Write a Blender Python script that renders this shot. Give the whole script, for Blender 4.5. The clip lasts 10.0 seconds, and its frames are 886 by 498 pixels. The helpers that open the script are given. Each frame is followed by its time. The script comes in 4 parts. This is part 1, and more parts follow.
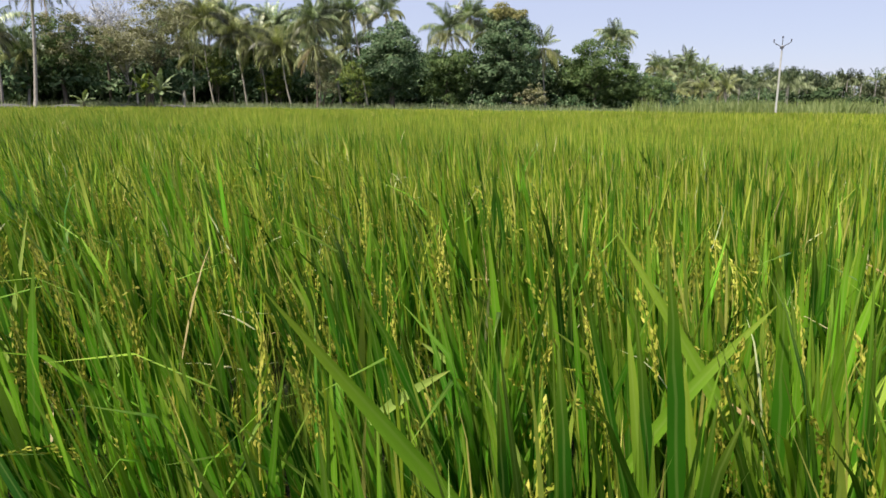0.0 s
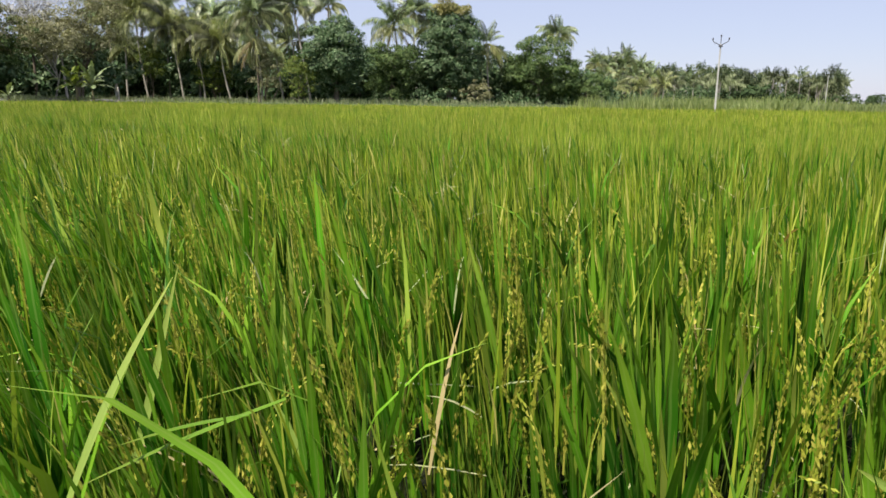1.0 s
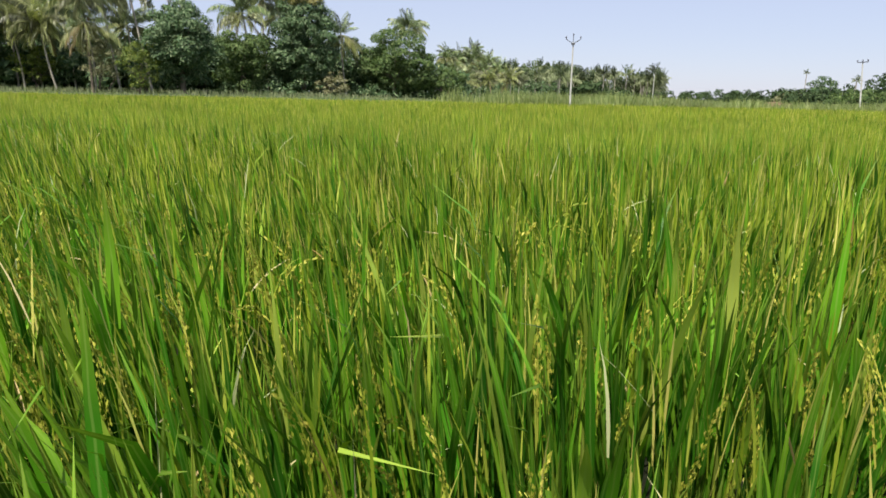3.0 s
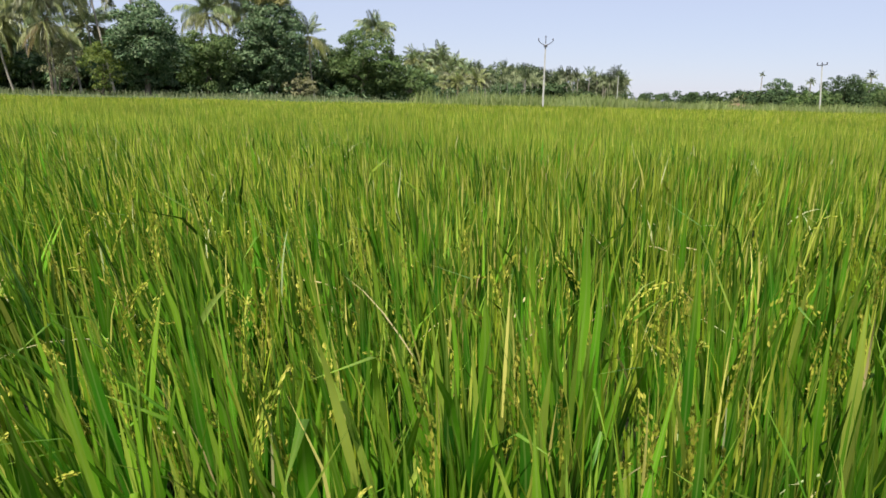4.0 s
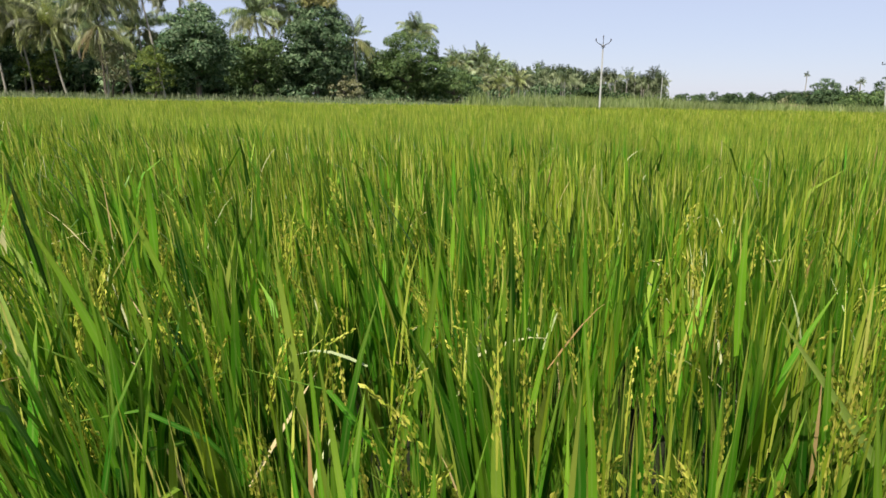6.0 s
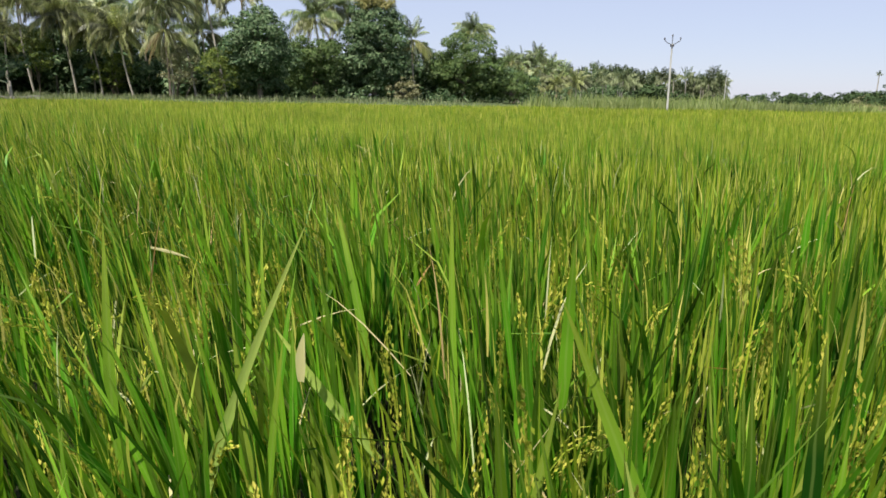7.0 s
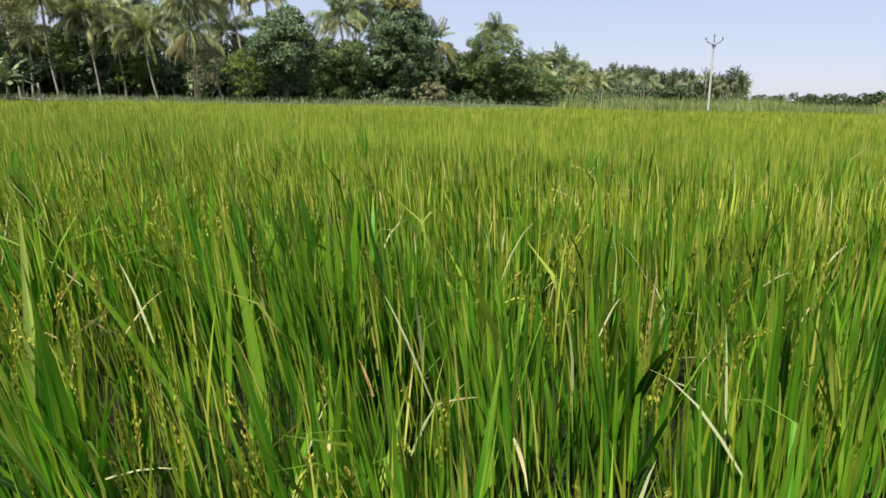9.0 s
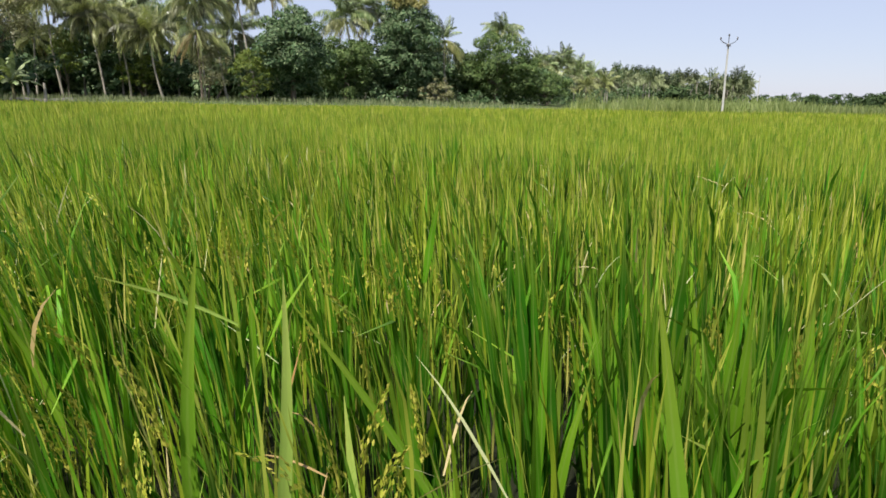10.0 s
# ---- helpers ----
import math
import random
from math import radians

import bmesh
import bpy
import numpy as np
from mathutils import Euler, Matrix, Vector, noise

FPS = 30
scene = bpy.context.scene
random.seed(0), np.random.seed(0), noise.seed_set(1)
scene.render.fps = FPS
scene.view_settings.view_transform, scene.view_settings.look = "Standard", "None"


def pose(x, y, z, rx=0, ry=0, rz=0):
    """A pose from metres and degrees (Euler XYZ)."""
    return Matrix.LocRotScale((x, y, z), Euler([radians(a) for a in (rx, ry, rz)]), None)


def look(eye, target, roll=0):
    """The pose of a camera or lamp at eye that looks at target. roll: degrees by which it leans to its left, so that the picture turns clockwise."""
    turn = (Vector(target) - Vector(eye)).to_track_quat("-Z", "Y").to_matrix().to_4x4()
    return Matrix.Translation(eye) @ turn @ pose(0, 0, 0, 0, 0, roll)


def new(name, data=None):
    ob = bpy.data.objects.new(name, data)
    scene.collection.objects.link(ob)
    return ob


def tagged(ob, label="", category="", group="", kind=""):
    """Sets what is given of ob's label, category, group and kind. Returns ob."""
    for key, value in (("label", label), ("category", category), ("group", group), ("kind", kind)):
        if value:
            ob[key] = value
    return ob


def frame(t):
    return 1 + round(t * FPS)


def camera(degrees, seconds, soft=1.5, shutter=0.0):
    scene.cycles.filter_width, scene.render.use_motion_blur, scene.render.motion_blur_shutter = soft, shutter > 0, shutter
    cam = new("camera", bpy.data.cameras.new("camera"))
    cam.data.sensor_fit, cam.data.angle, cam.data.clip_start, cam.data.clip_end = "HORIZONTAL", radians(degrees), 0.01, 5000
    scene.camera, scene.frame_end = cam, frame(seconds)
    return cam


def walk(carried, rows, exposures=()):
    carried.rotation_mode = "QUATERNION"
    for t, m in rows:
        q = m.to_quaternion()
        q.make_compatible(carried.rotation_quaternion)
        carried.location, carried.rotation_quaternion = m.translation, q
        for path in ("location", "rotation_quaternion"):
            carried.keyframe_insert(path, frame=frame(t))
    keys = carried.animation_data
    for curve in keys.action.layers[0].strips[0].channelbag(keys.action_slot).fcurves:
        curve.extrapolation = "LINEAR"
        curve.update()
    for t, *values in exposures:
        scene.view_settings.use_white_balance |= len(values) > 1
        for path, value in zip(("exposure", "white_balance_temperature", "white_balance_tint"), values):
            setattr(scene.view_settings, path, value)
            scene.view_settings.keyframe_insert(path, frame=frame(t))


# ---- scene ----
cam = camera(66.4, 10.0, soft=1.6)
PATH = [
    (0.0, pose(0.831, 0.081, 1.410, 77.81, -0.39, 39.33)),
    (0.5, pose(0.450, -0.017, 1.445, 77.59, -0.55, 36.45)),
    (1.0, pose(0.000, 0.000, 1.446, 77.46, -0.63, 34.36)),
    (1.5, pose(-0.483, -0.021, 1.453, 77.27, -0.82, 32.96)),
    (2.0, pose(-1.033, -0.033, 1.453, 77.19, -1.03, 27.34)),
    (2.5, pose(-1.527, -0.190, 1.457, 77.11, -1.13, 23.97)),
    (4.0, pose(-3.123, -0.586, 1.467, 77.27, -1.24, 18.26)),
    (4.5, pose(-3.727, -0.674, 1.423, 77.39, -1.21, 18.15)),
    (5.0, pose(-4.328, -0.694, 1.425, 77.42, -1.18, 18.21)),
    (6.5, pose(-6.249, -0.279, 1.405, 77.36, -0.95, 22.77)),
    (7.0, pose(-6.875, -0.028, 1.436, 77.38, -0.92, 24.74)),
    (7.5, pose(-7.512, 0.111, 1.425, 77.40, -0.89, 25.24)),
    (8.0, pose(-8.121, 0.178, 1.468, 77.38, -0.90, 25.35)),
    (8.5, pose(-8.682, 0.225, 1.482, 77.44, -0.95, 25.50)),
    (9.0, pose(-9.268, 0.351, 1.481, 77.43, -0.88, 25.61)),
    (9.5, pose(-9.847, 0.468, 1.482, 77.47, -0.83, 25.65)),
    (10.0, pose(-10.386, 0.589, 1.494, 77.44, -0.88, 25.63)),
]
walk(cam, PATH, [(0.0, 1.05, 6500, 14), (2.5, 1.05, 6500, 11), (10.0, 1.05, 6500, 11)])

# ---- light ----
SUN_DIR = Vector((-0.05, -0.62, 1.0)).normalized()      # towards the sun
world = bpy.data.worlds.new("sky")
scene.world = world
world.use_nodes = True
wn = world.node_tree.nodes
sky = wn.new("ShaderNodeTexSky")
sky.sky_type = "NISHITA"
sky.sun_disc = False
sky.sun_elevation = math.asin(SUN_DIR.z)
sky.sun_rotation = math.atan2(SUN_DIR.x, SUN_DIR.y)
sky.air_density, sky.dust_density, sky.ozone_density = 1.0, 0.3, 3.0
haze = wn.new("ShaderNodeMix")          # an even white haze over the blue
haze.data_type = "RGBA"
haze.inputs[0].default_value = 0.72
haze.inputs[7].default_value = (4.0, 4.25, 5.6, 1)
world.node_tree.links.new(sky.outputs[0], haze.inputs[6])
world.node_tree.links.new(haze.outputs[2], wn["Background"].inputs[0])
wn["Background"].inputs[1].default_value = 0.073
sun = new("sun", bpy.data.lights.new("sun", "SUN"))
sun.data.energy, sun.data.angle, sun.data.color = 3.8, radians(0.53), (1.0, 0.965, 0.83)
sun.matrix_world = look(SUN_DIR * 50, (0, 0, 0))


# ---- materials ----
def node_material(name):
    mat = bpy.data.materials.new(name)
    mat.use_nodes = True
    nt = mat.node_tree
    return mat, nt, nt.nodes, nt.nodes["Principled BSDF"]


def ramp(nodes, stops):
    r = nodes.new("ShaderNodeValToRGB")
    el = r.color_ramp.elements
    while len(el) < len(stops):
        el.new(0.5)
    for e, (p, c) in zip(el, stops):
        e.position, e.color = p, (*c, 1)
    return r


def leaf_material(name, stops, glow=0.4, rough=0.5, patch=0.25, scale=0.3, tip=None, gain=(1.5, 1.6, 0.7), gloss=0.2, each=None):
    """A leaf: colour by the single leaf, patches by place, light that comes through it, a gloss."""
    mat, nt, n, bsdf = node_material(name)
    link = nt.links.new
    geo = n.new("ShaderNodeNewGeometry")
    col = ramp(n, stops)
    link(geo.outputs["Random Per Island"], col.inputs[0])
    out = col.outputs[0]
    if tip:
        uv = n.new("ShaderNodeUVMap")
        sep = n.new("ShaderNodeSeparateXYZ")
        link(uv.outputs[0], sep.inputs[0])
        along = n.new("ShaderNodeMapRange")
        along.inputs["From Min"].default_value, along.inputs["From Max"].default_value = 0.55, 1.0
        along.inputs["To Max"].default_value = 0.6
        link(sep.outputs[1], along.inputs[0])
        mixt = n.new("ShaderNodeMix")
        mixt.data_type = "RGBA"
        link(along.outputs[0], mixt.inputs[0])
        link(out, mixt.inputs[6])
        mixt.inputs[7].default_value = (*tip, 1)
        out = mixt.outputs[2]
        # a paler midrib
        part_u = n.new("ShaderNodeMath")
        part_u.operation = "FRACT"
        link(sep.outputs[0], part_u.inputs[0])
        off = n.new("ShaderNodeMath")
        off.operation = "SUBTRACT"
        off.inputs[1].default_value = 0.5
        link(part_u.outputs[0], off.inputs[0])
        dist = n.new("ShaderNodeMath")
        dist.operation = "ABSOLUTE"
        link(off.outputs[0], dist.inputs[0])
        rib = n.new("ShaderNodeMapRange")
        rib.inputs["From Min"].default_value, rib.inputs["From Max"].default_value = 0.05, 0.12
        rib.inputs["To Min"].default_value, rib.inputs["To Max"].default_value = 0.25, 0.0
        link(dist.outputs[0], rib.inputs[0])
        pale = n.new("ShaderNodeMix")
        pale.data_type = "RGBA"
        link(rib.outputs[0], pale.inputs[0])
        link(out, pale.inputs[6])
        pale.inputs[7].default_value = (0.27, 0.36, 0.09, 1)
        out = pale.outputs[2]
        # parallel veins
        wave = n.new("ShaderNodeTexNoise")
        wave.inputs["Scale"].default_value = 1.0
        stretch = n.new("ShaderNodeMapping")
        stretch.inputs["Scale"].default_value = (9, 1.5, 1)
        link(uv.outputs[0], stretch.inputs[0])
        link(stretch.outputs[0], wave.inputs["Vector"])
        bump = n.new("ShaderNodeBump")
        bump.inputs["Strength"].default_value = 0.25
        bump.inputs["Distance"].default_value = 0.002
        link(wave.outputs[0], bump.inputs["Height"])
        link(bump.outputs[0], bsdf.inputs["Normal"])
    coords = n.new("ShaderNodeTexCoord")
    noi = n.new("ShaderNodeTexNoise")
    noi.inputs["Scale"].default_value = scale
    noi.inputs["Detail"].default_value = 4
    link(coords.outputs["Object"], noi.inputs["Vector"])
    span = n.new("ShaderNodeMapRange")
    span.inputs["From Min"].default_value, span.inputs["From Max"].default_value = 0.3, 0.7
    span.inputs["To Min"].default_value, span.inputs["To Max"].default_value = 1 - patch, 1 + patch
    link(noi.outputs[0], span.inputs[0])
    hsv = n.new("ShaderNodeHueSaturation")
    value = span.outputs[0]
    if each:
        # each frond or crown has its own age and tone
        info = n.new("ShaderNodeObjectInfo")
        tone = n.new("ShaderNodeMapRange")
        tone.inputs["To Min"].default_value, tone.inputs["To Max"].default_value = each
        link(info.outputs["Random"], tone.inputs[0])
        both = n.new("ShaderNodeMath")
        both.operation = "MULTIPLY"
        link(value, both.inputs[0])
        link(tone.outputs[0], both.inputs[1])
        value = both.outputs[0]
    link(value, hsv.inputs["Value"])
    link(out, hsv.inputs["Color"])
    link(hsv.outputs[0], bsdf.inputs["Base Color"])
    bsdf.inputs["Roughness"].default_value = rough
    bsdf.inputs["Specular IOR Level"].default_value = gloss
    tr = n.new("ShaderNodeBsdfTranslucent")
    boost = n.new("ShaderNodeMix")
    boost.data_type, boost.blend_type = "RGBA", "MULTIPLY"
    boost.inputs[0].default_value = 1
    boost.inputs[7].default_value = (*gain, 1)
    link(hsv.outputs[0], boost.inputs[6])
    link(boost.outputs[2], tr.inputs[0])
    mix = n.new("ShaderNodeMixShader")
    mix.inputs[0].default_value = glow
    link(bsdf.outputs[0], mix.inputs[1])
    link(tr.outputs[0], mix.inputs[2])
    link(mix.outputs[0], n["Material Output"].inputs[0])
    return mat


def rough_material(name, a, b, scale=3.0, rough=0.85, bump=0.3, stretch=(1, 1, 1), fine=40.0):
    """Bark, soil, concrete: two scales of blotches and a relief."""
    mat, nt, n, bsdf = node_material(name)
    link = nt.links.new
    coords = n.new("ShaderNodeTexCoord")
    mp = n.new("ShaderNodeMapping")
    mp.inputs["Scale"].default_value = stretch
    link(coords.outputs["Object"], mp.inputs[0])
    big, small = n.new("ShaderNodeTexNoise"), n.new("ShaderNodeTexNoise")
    for q, s_ in ((big, scale), (small, fine)):
        q.inputs["Scale"].default_value = s_
        q.inputs["Detail"].default_value = 6
        link(mp.outputs[0], q.inputs["Vector"])
    mixn = n.new("ShaderNodeMix")
    mixn.data_type = "FLOAT"
    mixn.inputs[0].default_value = 0.4
    link(big.outputs[0], mixn.inputs[2])
    link(small.outputs[0], mixn.inputs[3])
    col = ramp(n, [(0.35, a), (0.65, b)])
    link(mixn.outputs[0], col.inputs[0])
    link(col.outputs[0], bsdf.inputs["Base Color"])
    bmp = n.new("ShaderNodeBump")
    bmp.inputs["Strength"].default_value = bump
    link(small.outputs[0], bmp.inputs["Height"])
    link(bmp.outputs[0], bsdf.inputs["Normal"])
    bsdf.inputs["Roughness"].default_value = rough
    bsdf.inputs["Specular IOR Level"].default_value = 0.15 if rough > 0.6 else 0.5
    return mat


RICE_GREENS = [(0.0, (0.010, 0.050, 0.004)), (0.25, (0.034, 0.140, 0.007)), (0.6, (0.085, 0.246, 0.011)),
               (0.88, (0.162, 0.320, 0.018)), (0.98, (0.31, 0.37, 0.06))]
M_RICE = leaf_material("rice_leaf", RICE_GREENS, glow=0.17, rough=0.42, patch=0.42, scale=2.2,
                       gloss=0.15, tip=(0.185, 0.245, 0.022), gain=(1.5, 1.6, 0.5))
M_STEM = leaf_material("rice_stem", [(0.0, (0.06, 0.13, 0.015)), (0.6, (0.11, 0.18, 0.02)), (1.0, (0.22, 0.21, 0.04))], glow=0.2)
M_EAR = leaf_material("rice_ear", [(0.0, (0.13, 0.205, 0.012)), (0.4, (0.245, 0.315, 0.022)), (0.8, (0.42, 0.46, 0.07)), (0.97, (0.54, 0.48, 0.13))],
                      glow=0.22, rough=0.45, gain=(1.2, 1.3, 0.8), gloss=0.2)
M_GRAIN = leaf_material("rice_grain", [(0.0, (0.18, 0.24, 0.022)), (0.5, (0.34, 0.36, 0.042)), (1.0, (0.52, 0.47, 0.09))],
                        glow=0.2, rough=0.5, gain=(1.2, 1.2, 0.7))
M_PALE_LEAF = leaf_material("pale_rice_leaf", [(0.0, (0.25, 0.40, 0.05)), (0.5, (0.33, 0.46, 0.09)), (1.0, (0.43, 0.51, 0.17))],
                            glow=0.4, rough=0.5, patch=0.2, scale=2.0, gloss=0.12, tip=(0.40, 0.42, 0.10), gain=(1.3, 1.4, 0.6))
M_BROAD_LEAF = leaf_material("broad_rice_leaf", [(0.0, (0.085, 0.200, 0.014)), (0.5, (0.145, 0.290, 0.020)), (1.0, (0.21, 0.34, 0.035))],
                             glow=0.35, rough=0.42, patch=0.2, scale=2.0, gloss=0.25, tip=(0.28, 0.30, 0.04), gain=(1.4, 1.5, 0.5))
M_STRAW = leaf_material("dry_leaf", [(0.0, (0.27, 0.33, 0.15)), (0.45, (0.42, 0.42, 0.22)), (0.75, (0.46, 0.37, 0.18)), (1.0, (0.30, 0.17, 0.06))], glow=0.25)
M_REED = leaf_material("reed_leaf", [(0.0, (0.125, 0.172, 0.06)), (0.5, (0.205, 0.25, 0.09)), (1.0, (0.33, 0.35, 0.16))],
                       glow=0.35, patch=0.3, scale=0.12)
M_WEED = leaf_material("weed_leaf", [(0.0, (0.09, 0.125, 0.055)), (0.5, (0.165, 0.195, 0.10)), (1.0, (0.31, 0.32, 0.20))],
                       glow=0.3, patch=0.3, scale=0.2)
M_PALM = leaf_material("palm_leaflet", [(0.0, (0.046, 0.074, 0.026)), (0.5, (0.094, 0.129, 0.048)), (1.0, (0.21, 0.24, 0.12))],
                       glow=0.14, rough=0.38, patch=0.3, scale=0.35, gloss=0.55, each=(0.25, 2.5))
M_PALM_LIGHT = leaf_material("palm_leaflet_light", [(0.0, (0.085, 0.105, 0.034)), (0.5, (0.155, 0.174, 0.064)), (1.0, (0.32, 0.32, 0.17))],
                             glow=0.18, rough=0.38, patch=0.3, scale=0.35, gloss=0.55, each=(0.25, 2.2))
M_PALM_OLD = leaf_material("palm_leaflet_old", [(0.0, (0.110, 0.132, 0.046)), (0.5, (0.190, 0.205, 0.075)), (1.0, (0.31, 0.30, 0.15))],
                           glow=0.18, rough=0.38, patch=0.3, scale=0.35, gloss=0.55, each=(0.25, 2.2))
M_PALM_DRY = leaf_material("palm_leaflet_dry", [(0.0, (0.15, 0.11, 0.05)), (1.0, (0.26, 0.205, 0.10))], glow=0.2)
M_MANGO = leaf_material("dark_leaf", [(0.0, (0.026, 0.060, 0.022)), (0.5, (0.062, 0.110, 0.045)), (1.0, (0.18, 0.23, 0.12))],
                        glow=0.1, gloss=0.2, rough=0.6, patch=0.4, scale=0.7)
M_FLUSH = leaf_material("young_leaf", [(0.0, (0.15, 0.16, 0.045)), (0.5, (0.24, 0.22, 0.08)), (1.0, (0.33, 0.29, 0.12))], glow=0.2)
M_BUSH = leaf_material("green_leaf", [(0.0, (0.034, 0.066, 0.020)), (0.5, (0.076, 0.124, 0.036)), (1.0, (0.16, 0.205, 0.075))],
                       glow=0.16, rough=0.6, patch=0.38, scale=0.7)
M_YELLOWISH = leaf_material("yellowish_leaf", [(0.0, (0.05, 0.08, 0.018)), (0.5, (0.108, 0.15, 0.03)), (1.0, (0.23, 0.26, 0.06))],
                            glow=0.25, patch=0.25, scale=0.6)
M_DUSTY = leaf_material("dusty_leaf", [(0.0, (0.085, 0.090, 0.044)), (0.5, (0.185, 0.182, 0.096)), (1.0, (0.37, 0.345, 0.22))],
                        glow=0.25, patch=0.25, scale=0.5)
M_PALM_FAR = leaf_material("far_palm_leaflet", [(0.0, (0.025, 0.045, 0.02)), (0.5, (0.055, 0.08, 0.034)), (1.0, (0.14, 0.165, 0.085))], each=(0.45, 1.5), glow=0.12, patch=0.3, scale=0.2)
M_PALM_FAR_OLD = leaf_material("far_palm_leaflet_old", [(0.0, (0.065, 0.085, 0.036)), (0.5, (0.135, 0.158, 0.078)), (1.0, (0.27, 0.29, 0.17))], each=(0.55, 1.45), glow=0.12, patch=0.3, scale=0.2)
M_FAR = leaf_material("far_leaf", [(0.0, (0.03, 0.05, 0.022)), (0.5, (0.05, 0.08, 0.035)), (1.0, (0.085, 0.12, 0.055))], glow=0.1, gloss=0.05, rough=0.8, patch=0.25, scale=0.15)
M_BANANA = leaf_material("banana_leaf", [(0.0, (0.10, 0.135, 0.055)), (1.0, (0.20, 0.235, 0.12))], glow=0.22, rough=0.45, gloss=0.3, patch=0.35, scale=1.5, each=(0.5, 1.7))
M_STALK = rough_material("banana_stalk", (0.10, 0.09, 0.05), (0.22, 0.20, 0.11), 3.0, stretch=(1, 1, 0.4))
M_BARK = rough_material("palm_bark", (0.20, 0.175, 0.145), (0.42, 0.38, 0.33), 3.0, stretch=(1, 1, 4))
M_TRUNK = rough_material("tree_bark", (0.07, 0.055, 0.04), (0.17, 0.14, 0.11), 3.0, stretch=(2, 2, 0.5))
M_PALE_BARK = rough_material("pale_bark", (0.33, 0.32, 0.30), (0.56, 0.55, 0.53), 3.0)
# wet mud, taken near black so its colour holds the shade between rice plants
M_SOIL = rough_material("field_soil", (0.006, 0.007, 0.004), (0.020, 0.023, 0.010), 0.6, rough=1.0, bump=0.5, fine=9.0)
M_BANK = rough_material("dusty_soil", (0.08, 0.08, 0.07), (0.16, 0.155, 0.14), 0.5, fine=6.0)
M_CONCRETE = rough_material("weathered_concrete", (0.32, 0.31, 0.29), (0.50, 0.485, 0.455), 2.0, bump=0.15)
M_STEEL = rough_material("weathered_steel", (0.05, 0.05, 0.06), (0.10, 0.10, 0.11), 6.0, rough=0.5)
M_PORCELAIN = rough_material("porcelain", (0.03, 0.025, 0.025), (0.07, 0.06, 0.06), 6.0, rough=0.25, bump=0.0)
M_NUT = rough_material("coconut_husk", (0.16, 0.17, 0.04), (0.30, 0.25, 0.08), 4.0, rough=0.5)


def field_ground(mat):
    """Wet mud, its colour deepened for shade under the rice, inside the paddy, dry grassy earth past its far and left
    edges.
    """
    nt = mat.node_tree
    n, link = nt.nodes, nt.links.new
    bsdf = n["Principled BSDF"]
    mud = bsdf.inputs["Base Color"].links[0].from_socket
    sep = n.new("ShaderNodeSeparateXYZ")
    link(n.new("ShaderNodeTexCoord").outputs["Object"], sep.inputs[0])
    slope = n.new("ShaderNodeMath")
    slope.operation = "MULTIPLY_ADD"
    slope.inputs[1].default_value = -0.45
    link(sep.outputs[0], slope.inputs[0])
    link(sep.outputs[1], slope.inputs[2])
    past = n.new("ShaderNodeMapRange")
    past.inputs["From Min"].default_value, past.inputs["From Max"].default_value = 63.5, 66.0
    link(slope.outputs[0], past.inputs[0])
    dry_noise = n.new("ShaderNodeTexNoise")
    dry_noise.inputs["Scale"].default_value = 1.3
    dry_noise.inputs["Detail"].default_value = 6
    dry_col = ramp(n, [(0.35, (0.06, 0.085, 0.03)), (0.65, (0.12, 0.145, 0.06))])
    link(dry_noise.outputs[0], dry_col.inputs[0])
    mixg = n.new("ShaderNodeMix")
    mixg.data_type = "RGBA"
    link(past.outputs[0], mixg.inputs[0])
    link(mud, mixg.inputs[6])
    link(dry_col.outputs[0], mixg.inputs[7])
    link(mixg.outputs[2], bsdf.inputs["Base Color"])


field_ground(M_SOIL)


# ---- mesh helpers ----
def mesh_arrays(name, verts, polys, material, uv=None, smooth=False):
    """A mesh from an array of places and a list of index arrays (each n x 3 or n x 4)."""
    me = bpy.data.meshes.new(name)
    verts = np.asarray(verts, dtype=np.float32).reshape(-1, 3)
    polys = [np.asarray(p, dtype=np.int32) for p in polys if len(p)]
    idx = np.concatenate([p.ravel() for p in polys])
    sizes = np.concatenate([np.full(len(p), p.shape[1], dtype=np.int32) for p in polys])
    starts = np.concatenate([[0], np.cumsum(sizes)[:-1]]).astype(np.int32)
    me.vertices.add(len(verts))
    me.vertices.foreach_set("co", verts.ravel())
    me.loops.add(len(idx))
    me.loops.foreach_set("vertex_index", idx)
    me.polygons.add(len(sizes))
    me.polygons.foreach_set("loop_start", starts)
    if smooth:
        me.polygons.foreach_set("use_smooth", np.ones(len(sizes), dtype=bool))
    if uv is not None:
        layer = me.uv_layers.new(name="UVMap")
        layer.data.foreach_set("uv", np.asarray(uv, dtype=np.float32)[idx].ravel())
    me.update(calc_edges=True)
    me.validate()
    me.materials.append(material)
    return me


def under(ob, parent, m=None):
    ob.parent = parent
    if m is not None:
        ob.matrix_basis = m
    return ob


def part(name, bm, material, parent, label=""):
    me = bpy.data.meshes.new(name)
    bm.to_mesh(me)
    bm.free()
    me.materials.append(material)
    return tagged(under(new(name, me), parent), label)


def merge(chunks):
    """Joins (verts, polys, uv) chunks."""
    vs, ps, us, base = [], [], [], 0
    for v, p, u in chunks:
        vs.append(v)
        us.append(u)
        ps += [q + base for q in p if len(q)]
        base += len(v)
    return np.concatenate(vs), ps, np.concatenate(us)


